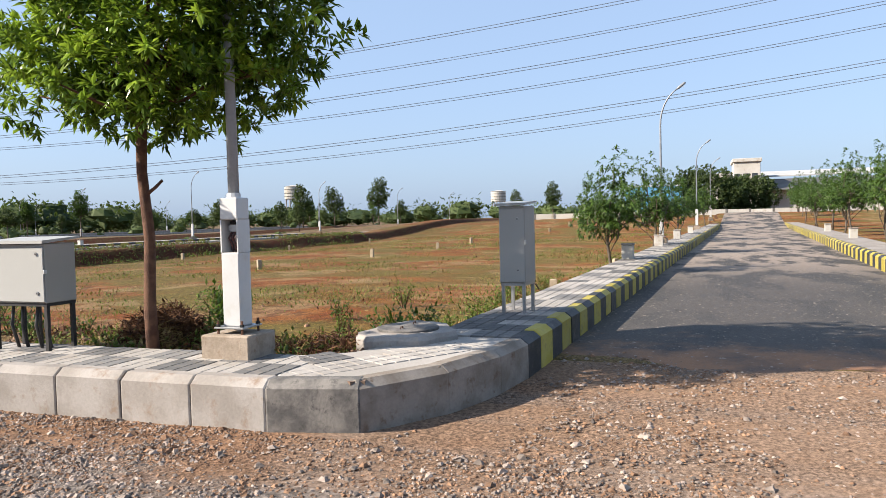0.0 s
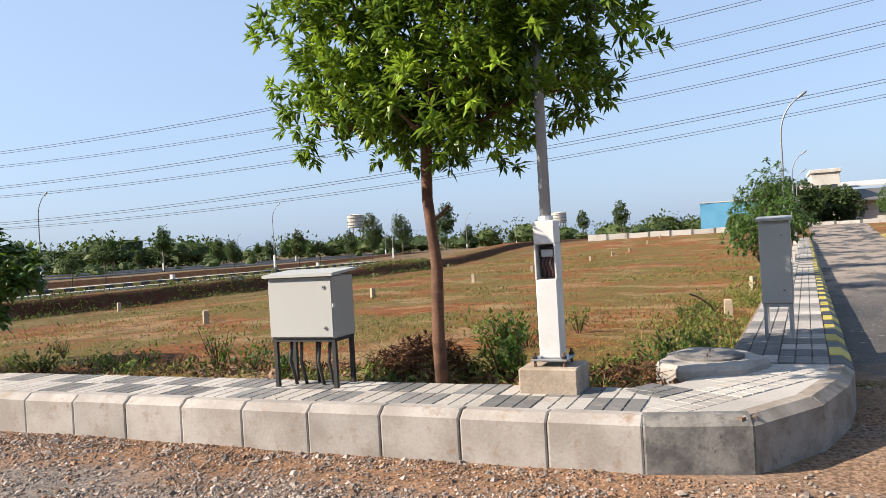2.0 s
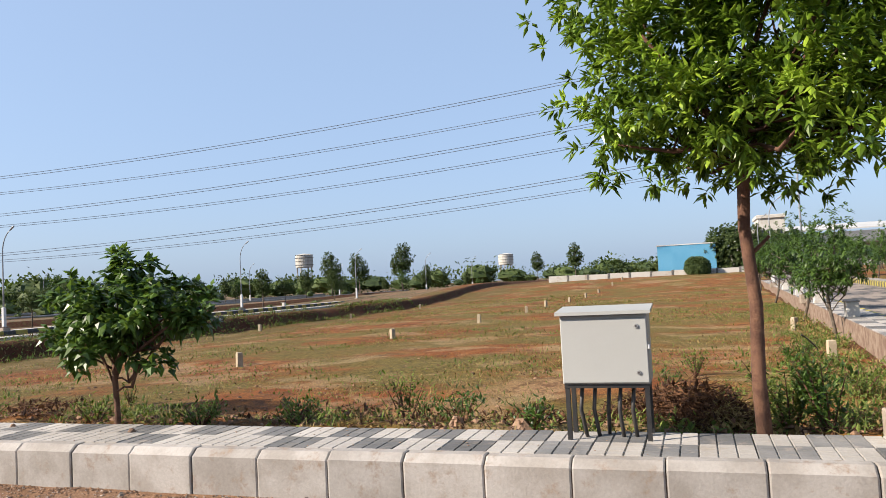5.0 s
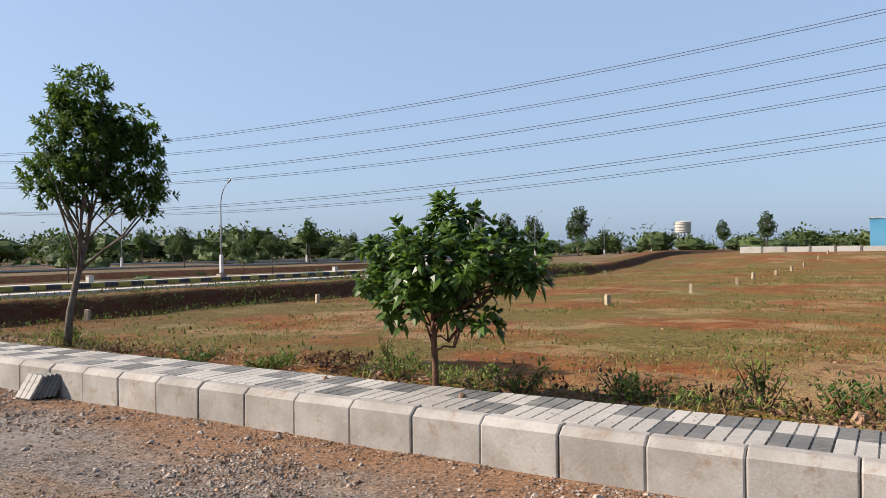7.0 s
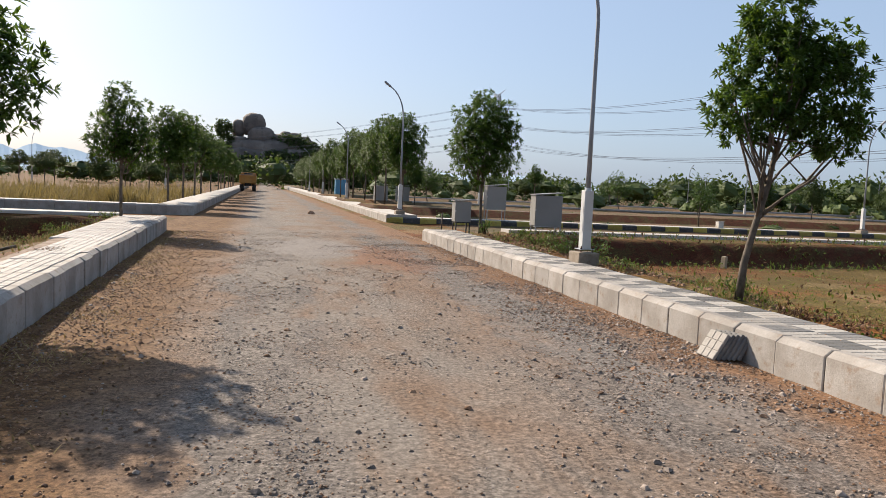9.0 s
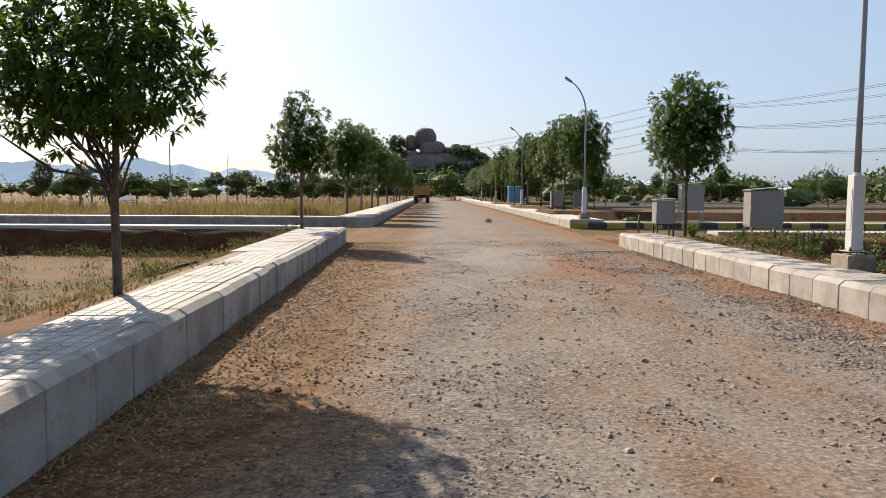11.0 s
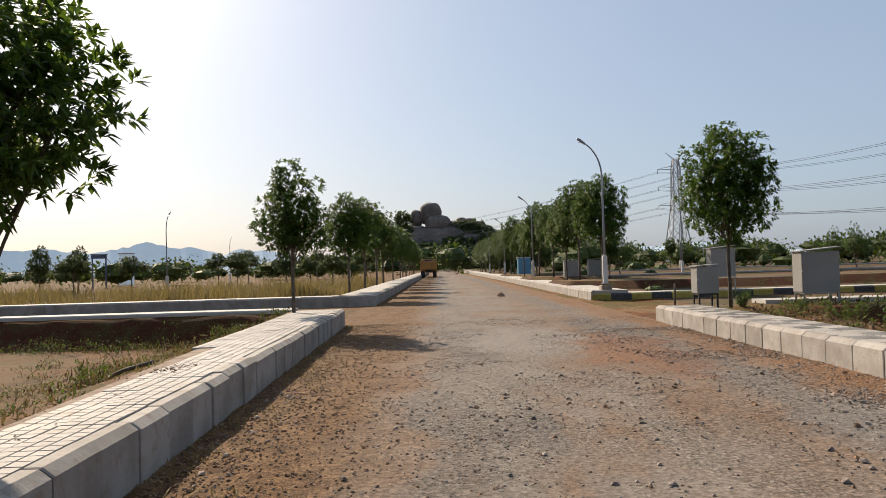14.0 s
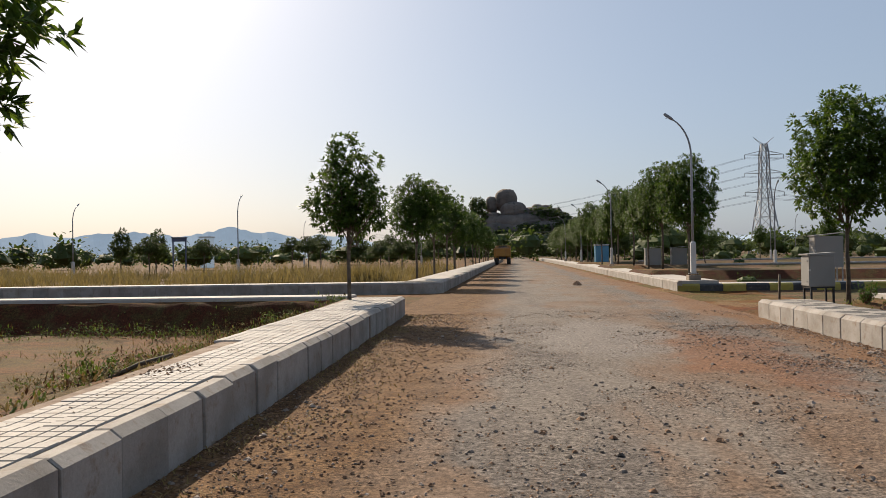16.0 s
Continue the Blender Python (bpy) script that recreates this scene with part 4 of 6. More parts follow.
def build_woods():
    """Far belts of trees that nobody could count."""
    s, rng = Shape(), random.Random(31)

    def clump(x, y, h, r, n):
        # a dim uneven heart inside the loose outer leaves
        base, q, w = len(s.v), 5, 8
        for i in range(q + 1):
            for j in range(w):
                th, ph = math.pi * i / q, 2 * math.pi * j / w
                k = 0.56 * (1 + 0.6 * noise.noise(Vector((x + 2 * math.cos(ph), y + 2 * math.sin(ph), 3 * th))))
                s.v.append((x + r * k * math.sin(th) * math.cos(ph), y + r * k * math.sin(th) * math.sin(ph), h * 0.5 + h * 0.5 * k * math.cos(th) - 0.3))
        s.f += [(base + i * w + j, base + i * w + (j + 1) % w, base + (i + 1) * w + (j + 1) % w, base + (i + 1) * w + j) for i in range(q) for j in range(w)]
        for _ in range(n):
            d = rand_dir(rng)
            k = rng.uniform(0.3, 1.0) * (1 + 0.55 * noise.noise(d * 2.3 + Vector((x, y, 0))))
            p = Vector((x + d.x * r * k, y + d.y * r * k, h * 0.52 + d.z * h * 0.48 * k - 0.3))
            size = h * rng.uniform(0.05, 0.115)
            add_leaf(s, p, rand_dir(rng) + d * 0.4, size * 1.5, size, rng, 0.2)
    for k in range(200):
        az = radians(rng.uniform(-14, 88))
        dist = rng.uniform(150, 300)
        h = rng.uniform(3.2, 6.2) * (1.4 if rng.random() < 0.15 else 1.0)
        clump(dist * math.cos(az), dist * math.sin(az), h, h * rng.uniform(0.7, 1.3), 330)
    for k in range(130):
        az = radians(rng.uniform(40, 91))
        dist = rng.uniform(150, 260)
        h = rng.uniform(4.0, 8.0)
        clump(dist * math.cos(az), dist * math.sin(az), h, h * rng.uniform(0.6, 1.1), 200)
    # thorn bush on the empty plots in between
    for k in range(190):
        x, y = rng.uniform(8, 150), rng.uniform(62, 160)
        h = 0.8 + 2.2 * rng.random() ** 2
        clump(x, y, h, h * rng.uniform(0.5, 1.0), 120)
    for k in range(90):
        x, y = 3.5 + 70 * rng.random() ** 1.3, rng.uniform(41.5, 58)
        h = rng.uniform(0.35, 0.9)
        clump(x, y, h, h * rng.uniform(0.6, 1.1), 110)
    for k in range(120):
        az = radians(rng.uniform(94, 128))
        dist = rng.uniform(120, 330)
        h = rng.uniform(3.0, 5.5)
        clump(dist * math.cos(az), dist * math.sin(az), h, h * rng.uniform(0.5, 1.0), 170)
    for k in range(90):
        x = rng.uniform(-70, 70)
        h = rng.uniform(5, 11) * (1 - abs(x) / 140)
        clump(x - 5, rng.uniform(240, 330), h, h * 0.6, 190)
    tagged(new("far_woods", s.mesh("far_woods", LEAF_FAR)), "belts of distant dark green trees on the horizon", "woods", kind="stuff")


build_woods()


# ---- weeds, grass, brush, stones ----
def add_blade(s, p, h, lean, rng, width=0.008):
    t = rng.uniform(0, 2 * math.pi)
    d = Vector((math.cos(t), math.sin(t), 0))
    n = len(s.v)
    q = p + d * lean * h * 0.4 + Vector((0, 0, h * 0.6))
    r = p + d * lean * h + Vector((0, 0, h))
    side = Vector((-d.y, d.x, 0)) * width
    s.v += [(p + side)[:], (p - side)[:], (q - side * 0.8)[:], (q + side * 0.8)[:], r[:]]
    s.f += [(n, n + 1, n + 2, n + 3), (n + 3, n + 2, n + 4)]


def build_grass():
    rng = random.Random(41)
    green, straw, brown = Shape(), Shape(), Shape()
    # verge behind the right-hand footpath and round the corner
    for k in range(5200):
        if rng.random() < 0.45:
            y = rng.uniform(0.9, 27.5)
            x = 1.03 + abs(rng.gauss(0, 1.0))
        else:
            x = rng.uniform(1.6, 34)
            y = side_y(x) + 1.08 + abs(rng.gauss(0, 0.8))
        dens = fbm(x, y, 0.9)
        if dens < 0.12 + (0.2 if y > 4 and x < 6 else 0.0):
            continue
        z = height(x, y)
        h = rng.uniform(0.03, 0.12) * (1.0 + dens)
        s = green if rng.random() < 0.62 else straw
        for _ in range(12):
            p = Vector((x + rng.gauss(0, 0.07), y + rng.gauss(0, 0.07), z - 0.01))
            if p.x < 1.0 and p.y > 0.6:
                continue
            if s is green and rng.random() < 0.9:
                p.z += h * rng.uniform(0.0, 1.0)
                add_leaf(s, p, rand_dir(rng) + Vector((0, 0, 0.6)), rng.uniform(0.035, 0.09), rng.uniform(0.02, 0.04), rng)
            else:
                add_blade(s, p, h * rng.uniform(0.4, 1.3), rng.uniform(0.3, 1.4), rng, 0.005)
    # thin grass across the plot
    for k in range(9000):
        x, y = 1.5 + 58 * rng.random() ** 1.4, rng.uniform(0.5, 27.5)
        if fbm(x * 0.35, y, 0.45) < 0.10 + 0.1 * rng.random():
            continue
        z = height(x, y)
        far = 1 + x / 30
        for _ in range(7):
            p = Vector((x + rng.gauss(0, 0.25 * far), y + rng.gauss(0, 0.25 * far), z - 0.01))
            add_blade(straw if rng.random() < 0.6 else green, p, rng.uniform(0.02, 0.11), rng.uniform(0.5, 1.6), rng, 0.005 * far)
    # low tufts and creeping weeds in patches over the plot
    for k in range(4600):
        x, y = 1.6 + 62 * rng.random() ** 1.25, rng.uniform(0.6, 27.0)
        if fbm(x * 0.42, y * 0.36, 0.5) + 0.35 * fbm(x, y, 0.8) < 0.10 + 0.15 * rng.random():
            continue
        far = 1 + x / 26
        wide, high = rng.uniform(0.12, 0.40) * far ** 0.5, rng.uniform(0.02, 0.08) * far ** 0.3
        u = rng.random()
        for _ in range(13):
            p = Vector((x + rng.gauss(0, wide), y + rng.gauss(0, wide), 0))
            p.z = height(p.x, p.y) + high * rng.random() ** 1.5
            v = rng.random()
            s = green if v < (0.75 if u < 0.6 else 0.2) else (straw if v < 0.9 else brown)
            add_leaf(s, p, rand_dir(rng) + Vector((0, 0, 0.35)), rng.uniform(0.04, 0.09) * far ** 0.6, rng.uniform(0.018, 0.035) * far ** 0.6, rng)
    # low clumps at the foot of the left bank
    for k in range(420):
        x, y = -9.0 - 26 * rng.random() ** 1.3, rng.gauss(30.2, 0.45)
        if y > 31.0 or fbm(x, y, 0.6) < -0.05:
            continue
        high = rng.uniform(0.08, 0.4)
        for _ in range(26):
            p = Vector((x + rng.gauss(0, 0.16), y + rng.gauss(0, 0.12), 0))
            p.z = height(p.x, p.y) + high * rng.random() ** 1.3
            add_leaf(green if rng.random() < 0.6 else brown, p, rand_dir(rng) + Vector((0, 0, 0.6)), rng.uniform(0.05, 0.13), rng.uniform(0.02, 0.045), rng)
    # shoulder of the cross street
    for k in range(6500):
        x, y = rng.uniform(2.2, 60), rng.uniform(28.0, 31.5)
        if fbm(x * 0.7, y, 0.5) < -0.08:
            continue
        p = Vector((x, y, height(x, y) + 0.12 * rng.random() ** 2))
        u = rng.random()
        add_leaf(green if u < 0.55 else (brown if u < 0.85 else straw), p, rand_dir(rng) + Vector((0, 0, 0.6)), rng.uniform(0.06, 0.17) * (1 + x / 60), rng.uniform(0.025, 0.05) * (1 + x / 60), rng)
    # scrub on the cut bank
    for k in range(9000):
        x = 2.0 + 58 * rng.random() ** 1.3
        y = rng.uniform(26.9, 29.3) if x > 12 or k % 2 else rng.uniform(18.5, 29.3)
        if fbm(x * 0.6, y, 0.6) < -0.1:
            continue
        p = Vector((x, y, height(x, y) + 0.16 * rng.random() ** 2))
        add_leaf(green if rng.random() < 0.7 else brown, p, rand_dir(rng) + Vector((0, 0, 0.5)), rng.uniform(0.06, 0.16) * (1 + x / 60), rng.uniform(0.03, 0.06) * (1 + x / 60), rng)
    # rank growth behind the side street's footpath
    for k in range(7000):
        x = 2.9 + 24 * rng.random() ** 1.6
        y = side_y(x) + 1.06 + abs(rng.gauss(0, 0.75))
        if fbm(x, y, 0.7) < -0.02:
            continue
        p = Vector((x, y, height(x, y) + 0.28 * rng.random() ** 1.5))
        add_leaf(green if rng.random() < 0.66 else straw, p, rand_dir(rng) + Vector((0, 0, 0.7)), rng.uniform(0.05, 0.12), rng.uniform(0.02, 0.045), rng)
    # dead litter and low growth just behind the footpath
    for k in range(16000):
        x, y = 1.02 + abs(rng.gauss(0, 1.25)), rng.uniform(0.75, 27)
        dens = fbm(x * 0.8, y, 0.55)
        if dens < 0.06 + 0.25 * rng.random():
            continue
        p = Vector((x, y, height(x, y) + 0.005 + 0.10 * rng.random() ** 3 * (1 + dens)))
        u = rng.random()
        s = brown if u < 0.62 else (straw if u < 0.85 else green)
        if s is brown and rng.random() < 0.3:
            e = rand_dir(rng) * rng.uniform(0.05, 0.16)
            e.z = abs(e.z) * 0.4
            s.tube([p[:], (p + e)[:]], [0.004, 0.002], 3, caps=False)
        else:
            add_leaf(s, p, rand_dir(rng) + Vector((0, 0, 0.25)), rng.uniform(0.03, 0.09), rng.uniform(0.02, 0.045), rng)
    # left-hand side
    for k in range(15000):
        y = rng.uniform(10, 31.0)
        x = -8.0 - 0.03 * (y - 5) - abs(rng.gauss(0, 3.0))
        if fbm(x, y, 0.5) < 0.14:
            continue
        p = Vector((x, y, height(x, y) - 0.01))
        if rng.random() < 0.35:
            add_blade(straw, p, rng.uniform(0.03, 0.16), rng.uniform(0.5, 1.6), rng, 0.006)
        else:
            add_leaf(green if rng.random() < 0.3 else straw, p, rand_dir(rng) + Vector((0, 0, 0.5)), rng.uniform(0.04, 0.12), rng.uniform(0.02, 0.04), rng)
    # creeping verge at the foot of the left kerb
    for k in range(5200):
        y = rng.uniform(5, 31)
        x = -6.85 - 0.0249 * (y - 5) + abs(rng.gauss(0, 0.5))
        if fbm(x * 1.5, y, 0.7) < -0.05:
            continue
        p = Vector((x, y, height(x, y) - 0.005))
        add_blade(straw, p, rng.uniform(0.015, 0.05), rng.uniform(0.8, 2.5), rng, 0.006)
    for k in range(1300):
        y = rng.uniform(11, 30.6)
        x = -8.5 - 0.03 * (y - 5) - abs(rng.gauss(0, 4.5))
        if fbm(x + 5, y, 0.6) < 0.12:
            continue
        high = rng.uniform(0.06, 0.26)
        for _ in range(34):
            p = Vector((x + rng.gauss(0, 0.14), y + rng.gauss(0, 0.14), 0))
            p.z = height(p.x, p.y) + high * rng.random() ** 1.5
            u = rng.random()
            s = green if u < 0.3 else (straw if u < 0.8 else brown)
            add_leaf(s, p, rand_dir(rng) + Vector((0, 0, 0.6)), rng.uniform(0.04, 0.11), rng.uniform(0.015, 0.035), rng)
    tagged(new("dead_litter", brown.mesh("dead_litter", DRYBRUSH)), "dead brown leaves and twigs on the plots", "litter", kind="stuff")
    tagged(new("weeds", green.mesh("weeds", WEED)), "low green weeds along footpaths and plots", "weeds", kind="stuff")
    tagged(new("dry_grass", straw.mesh("dry_grass", STRAW)), "thin dry straw-coloured grass on bare soil", "dry grass", kind="stuff")
    tall = Shape()
    for k in range(44000):
        x, y = rng.uniform(-66, -9.5), 43.0 + 31 * rng.random() ** 1.3
        patch = fbm(x, y * 1.6, 0.22)
        if patch < -0.15 + 0.35 * (1 - smooth01(y, 43, 50)):
            continue
        p = Vector((x, y, height(x, y) - 0.02))
        add_blade(tall, p, rng.uniform(0.35, 1.0) * max(0.35, min(1.5, 0.75 + 1.3 * patch)), rng.uniform(0.2, 0.9), rng, 0.018)
    for k in range(700):
        x, y = -11.2 + rng.gauss(0, 0.45), 44.6 + rng.gauss(0, 0.4)
        add_blade(tall, Vector((x, y, height(x, y))), rng.uniform(0.6, 1.2), rng.uniform(0.2, 0.7), rng, 0.02)
    tagged(new("tall_grass", tall.mesh("tall_grass", REED)), "tall yellow-green grass across the field", "grass", kind="stuff")


build_grass()


def shrub(x, y, r, h, n, leaf, label, seed, name="shrub", category="shrub", length=0.07, width=0.03, stems=9):
    rng = random.Random(seed)
    t = thing(name, Matrix.Translation((x, y, height(x, y) - 0.02)), label, category)
    st, lv = Shape(), Shape()
    for k in range(stems):
        a = rng.uniform(0, 6.28)
        tip = Vector((math.cos(a) * r * rng.uniform(0.2, 1), math.sin(a) * r * rng.uniform(0.2, 1), h * rng.uniform(0.6, 1.0)))
        st.tube([(tip.x * 0.1, tip.y * 0.1, 0), (tip * 0.55)[:], tip[:]], [0.01, 0.007, 0.003], 4)
        for _ in range(n // stems):
            f = rng.uniform(0.25, 1.05)
            p = tip * f + rand_dir(rng) * 0.07
            p.z = max(p.z, 0.02)
            add_leaf(lv, p, rand_dir(rng) + Vector((0, 0, 0.3)), length * rng.uniform(0.6, 1.3), width, rng)
    part("stem", st, BARK, t)
    part("foliage", lv, leaf, t)
    return t


def brush_pile(x, y, r, h, n, material, label, seed):
    rng = random.Random(seed)
    s = Shape()
    z = height(x, y)
    for k in range(n):
        d = rand_dir(rng)
        p = Vector((x + d.x * r * rng.random() ** 0.4, y + d.y * r * rng.random() ** 0.4, z + abs(d.z) * h * rng.random() ** 0.5))
        if rng.random() < 0.45:
            e = rand_dir(rng) * rng.uniform(0.06, 0.22)
            e.z = abs(e.z) * 0.5
            s.tube([p[:], (p + e)[:]], [0.004, 0.002], 3, caps=False)
        else:
            add_leaf(s, p, rand_dir(rng), rng.uniform(0.05, 0.11), rng.uniform(0.02, 0.045), rng)
    tagged(new("brush_pile", s.mesh("brush_pile", material)), label, "brush pile", kind="stuff")


def build_shrubs():
    spots = [(1.5, 1.95, 0.42, 0.6, 620, LEAF_BROAD), (1.85, 2.2, 0.42, 0.65, 700, WEED), (2.65, 0.75, 0.45, 0.5, 800, LEAF_BROAD), (3.3, 0.6, 0.5, 0.42, 700, WEED), (4.4, 0.8, 0.5, 0.42, 560, WEED), (3.6, 1.5, 0.5, 0.38, 480, WEED), (1.35, 4.35, 0.22, 0.28, 160, LEAF_BROAD), (2.2, 5.9, 0.28, 0.62, 200, WEED),
             (1.9, 5.2, 0.3, 0.35, 240, LEAF_BROAD), (1.5, 6.8, 0.3, 0.25, 200, WEED), (1.4, 7.9, 0.35, 0.3, 240, WEED), (2.4, 7.3, 0.25, 0.3, 160, LEAF_BROAD), (1.5, 9.4, 0.3, 0.3, 220, WEED), (1.4, 11.2, 0.6, 0.22, 420, WEED),
             (1.3, 12.3, 0.45, 0.22, 300, LEAF_BROAD), (1.75, 15.6, 0.3, 0.35, 220, WEED), (1.6, 19.9, 0.5, 0.5, 360, LEAF_BROAD), (1.7, 21.6, 0.6, 0.4, 380, LEAF_BROAD), (2.0, 24.0, 0.6, 0.45, 380, WEED), (2.3, 26.5, 0.6, 0.4, 360, WEED),
             (4.9, 2.6, 0.25, 0.4, 160, WEED), (6.4, 3.4, 0.25, 0.35, 160, LEAF_BROAD), (8.2, 3.0, 0.3, 0.45, 200, WEED), (6.0, 0.9, 0.45, 0.45, 360, WEED), (7.6, 1.2, 0.5, 0.5, 380, WEED), (9.6, 1.3, 0.5, 0.45, 360, LEAF_BROAD), (11.0, 1.0, 0.6, 0.4, 380, WEED),
             (3.4, 9.3, 0.22, 0.3, 130, WEED), (5.2, 12.2, 0.2, 0.4, 120, WEED), (4.1, 6.4, 0.25, 0.35, 160, LEAF_BROAD), (-10.2, 29.6, 0.5, 0.45, 320, WEED), (-9.6, 21.0, 0.4, 0.35, 240, WEED), (-11.6, 17.5, 0.4, 0.35, 240, WEED), (-9.0, 30.3, 0.35, 0.3, 240, WEED), (1.6, 27.3, 0.4, 0.35, 280, LEAF_BROAD)]
    for k, (x, y, r, h, n, leaf) in enumerate(spots):
        shrub(x, y, r, h, n, leaf, "low green weed bush on the plot's edge" if leaf is WEED else "dark green leafy shrub on the plot's edge", 100 + k)
    brush_pile(1.75, 2.95, 0.55, 0.45, 2600, DRYBRUSH, "heap of dark dead brush behind the tree", 61)
    brush_pile(1.45, 2.75, 0.25, 0.25, 300, STRAW, "small heap of dry straw at the tree", 62)
    brush_pile(2.15, 3.35, 0.6, 0.38, 1700, DRYBRUSH, "heap of dark dead brush with dry twigs", 67)
    brush_pile(1.7, 1.0, 0.5, 0.25, 620, DRYBRUSH, "heap of brown dead brush on red soil", 63)
    brush_pile(2.4, 4.6, 0.6, 0.15, 420, DRYBRUSH, "scattered brown brush on the soil", 64)
    brush_pile(1.7, 10.4, 0.5, 0.12, 300, DRYBRUSH, "scattered brown brush on red soil", 65)
    brush_pile(1.5, 14.2, 0.35, 0.14, 240, DRYBRUSH, "scattered brown brush on red soil", 66)


build_shrubs()


def add_stone(s, x, y, z, r, rng, flat=0.7):
    """An angular stone: a cut octahedron with uneven corners."""
    v = []
    t0 = rng.uniform(0, 6.28)
    for k in range(4):
        t = t0 + k * 1.571 + rng.uniform(-0.35, 0.35)
        a = r * rng.uniform(0.75, 1.15)
        v.append((x + a * math.cos(t), y + a * math.sin(t), z + r * rng.uniform(-0.1, 0.25) * flat))
    for k in range(3):
        t = t0 + 0.6 + k * 2.09
        a = r * rng.uniform(0.3, 0.6)
        v.append((x + a * math.cos(t), y + a * math.sin(t), z + r * flat * rng.uniform(0.6, 1.0)))
    n = len(s.v)
    s.v += v
    s.f += [(n + 4, n + 5, n + 6), (n, n + 1, n + 4), (n + 1, n + 5, n + 4), (n + 1, n + 2, n + 5), (n + 2, n + 3, n + 6, n + 5), (n + 3, n, n + 4, n + 6)]


def build_stones():
    rng = random.Random(51)
    peb, clod = Shape(), Shape()
    for k in range(190000):
        u = rng.random()
        if u < 0.5:
            x, y = -abs(rng.gauss(0, 1.2)) - 0.03, -1.5 + 28.5 * rng.random() ** 1.4
        elif u < 0.82:
            x, y = rng.uniform(-7.2, 0), -3 + 34 * rng.random() ** 1.25
        else:
            x, y = rng.uniform(-6, 6), rng.uniform(-5, -0.5)
            if x > 0.2 and y > side_y(x) - 0.05:
                continue
        if x < -6.75 - 0.0249 * y:
            continue
        d = fbm(x, y * 0.6, 0.8)
        heap = fbm(x + 9, y, 0.55)
        if rng.random() > 0.14 + 1.3 * max(0.0, d) + (0.7 if heap > 0.22 else 0.0):
            continue
        r = 0.004 + 0.015 * rng.random() ** 2.0
        if rng.random() < 0.02:
            r = rng.uniform(0.024, 0.042)
        add_stone(peb if rng.random() < 0.65 else clod, x, y, height(x, y) + 0.002, r, rng)
    # coarse rubble in a strip along the right kerb and in the lanes of the track
    for k in range(80000):
        if k % 2:
            x, y = -0.05 - abs(rng.gauss(0.75, 0.75)), -4.5 + 17 * rng.random() ** 1.3
            grey = smooth01(-x + 0.5 * fbm(x, y, 0.7), 0.7, 1.25)
            if rng.random() > 0.45 + 1.2 * fbm(x, y, 0.9):
                continue
            r = (0.005 + (0.012 + 0.013 * grey) * rng.random() ** 1.8) * (1.0 if y < 6 else 0.7)
            mix = 0.12 + 0.5 * grey
        else:
            x, y = rng.gauss(-4.5 if k % 4 else -1.4, 0.42), 7.5 + 23 * rng.random() ** 1.4
            if rng.random() > 0.4 + 1.4 * fbm(x, y * 0.5, 0.8):
                continue
            r = 0.004 + 0.014 * rng.random() ** 2.0
            mix = 0.66
        add_stone(peb if rng.random() < mix else clod, x, y, height(x, y) - 0.25 * r, r, rng)
    # rubble in the mouth of the side street
    for k in range(16000):
        x, y = rng.uniform(-2.0, 4.5), rng.uniform(-4.6, 0.3)
        near = x - 0.2 if x > 0.2 else 0.0
        if (x > 0.0 and y > side_y(max(2.1, x)) - 0.08 + 0.55 * max(0.0, 1.2 - x)) or fbm(x, y + 3, 0.9) < 0.05 + 0.06 * near:
            continue
        add_stone(peb if rng.random() < 0.5 else clod, x, y, max(height(x, y), -0.06 if x > 1.6 else -9.0) + 0.002, 0.005 + 0.02 * rng.random() ** 2, rng)
    # clods at the foot of the right kerb and in heaps
    for k in range(5200):
        y = rng.uniform(-0.4, 27)
        x = -abs(rng.gauss(0, 0.16)) - 0.01
        if fbm(3.1, y, 0.6) < -0.05:
            continue
        add_stone(clod, x, y, height(x, y) + 0.002, rng.uniform(0.005, 0.018), rng)
    for cx, cy, rad, n in ((-2.4, -1.6, 0.7, 800), (-1.9, -0.5, 0.8, 900), (-1.2, 2.6, 0.9, 900), (-2.2, 1.0, 0.9, 800), (-1.0, 5.6, 0.7, 500), (-1.6, 4.8, 0.8, 600), (-1.5, 1.6, 0.7, 420), (-1.7, 3.2, 0.9, 420), (-3.2, -0.4, 0.8, 380), (-3.4, 9.0, 0.9, 360), (-4.6, 10.0, 0.6, 240), (-1.1, 9.3, 0.5, 240), (-1.0, 16.5, 0.8, 320), (-0.8, 4.5, 0.8, 300), (-1.4, 0.2, 0.9, 420), (-1.3, 7.4, 0.5, 220), (-0.9, 12.0, 0.5, 200)):
        for k in range(int(1.5 * n)):
            x, y = cx + rng.gauss(0, rad * 0.45), cy + rng.gauss(0, rad * 0.8)
            if -7.2 < x < -0.02:
                add_stone(peb if rng.random() < 0.7 else clod, x, y, height(x, y) - 0.002, 0.006 + 0.024 * rng.random() ** 1.9, rng)
    for k in range(9000):
        y = rng.uniform(5, 31)
        x = -6.85 - 0.0249 * (y - 5) + abs(rng.gauss(0, 0.8))
        add_stone(clod, x, y, height(x, y) + 0.002, rng.uniform(0.006, 0.022), rng)
    for k in range(4200):
        x, y = 1.08 + abs(rng.gauss(0, 1.0 if k % 3 else 4.0)), rng.uniform(0.6, 26)
        add_stone(clod, x, y, height(x, y) + 0.004, 0.010 + 0.05 * rng.random() ** 3, rng)
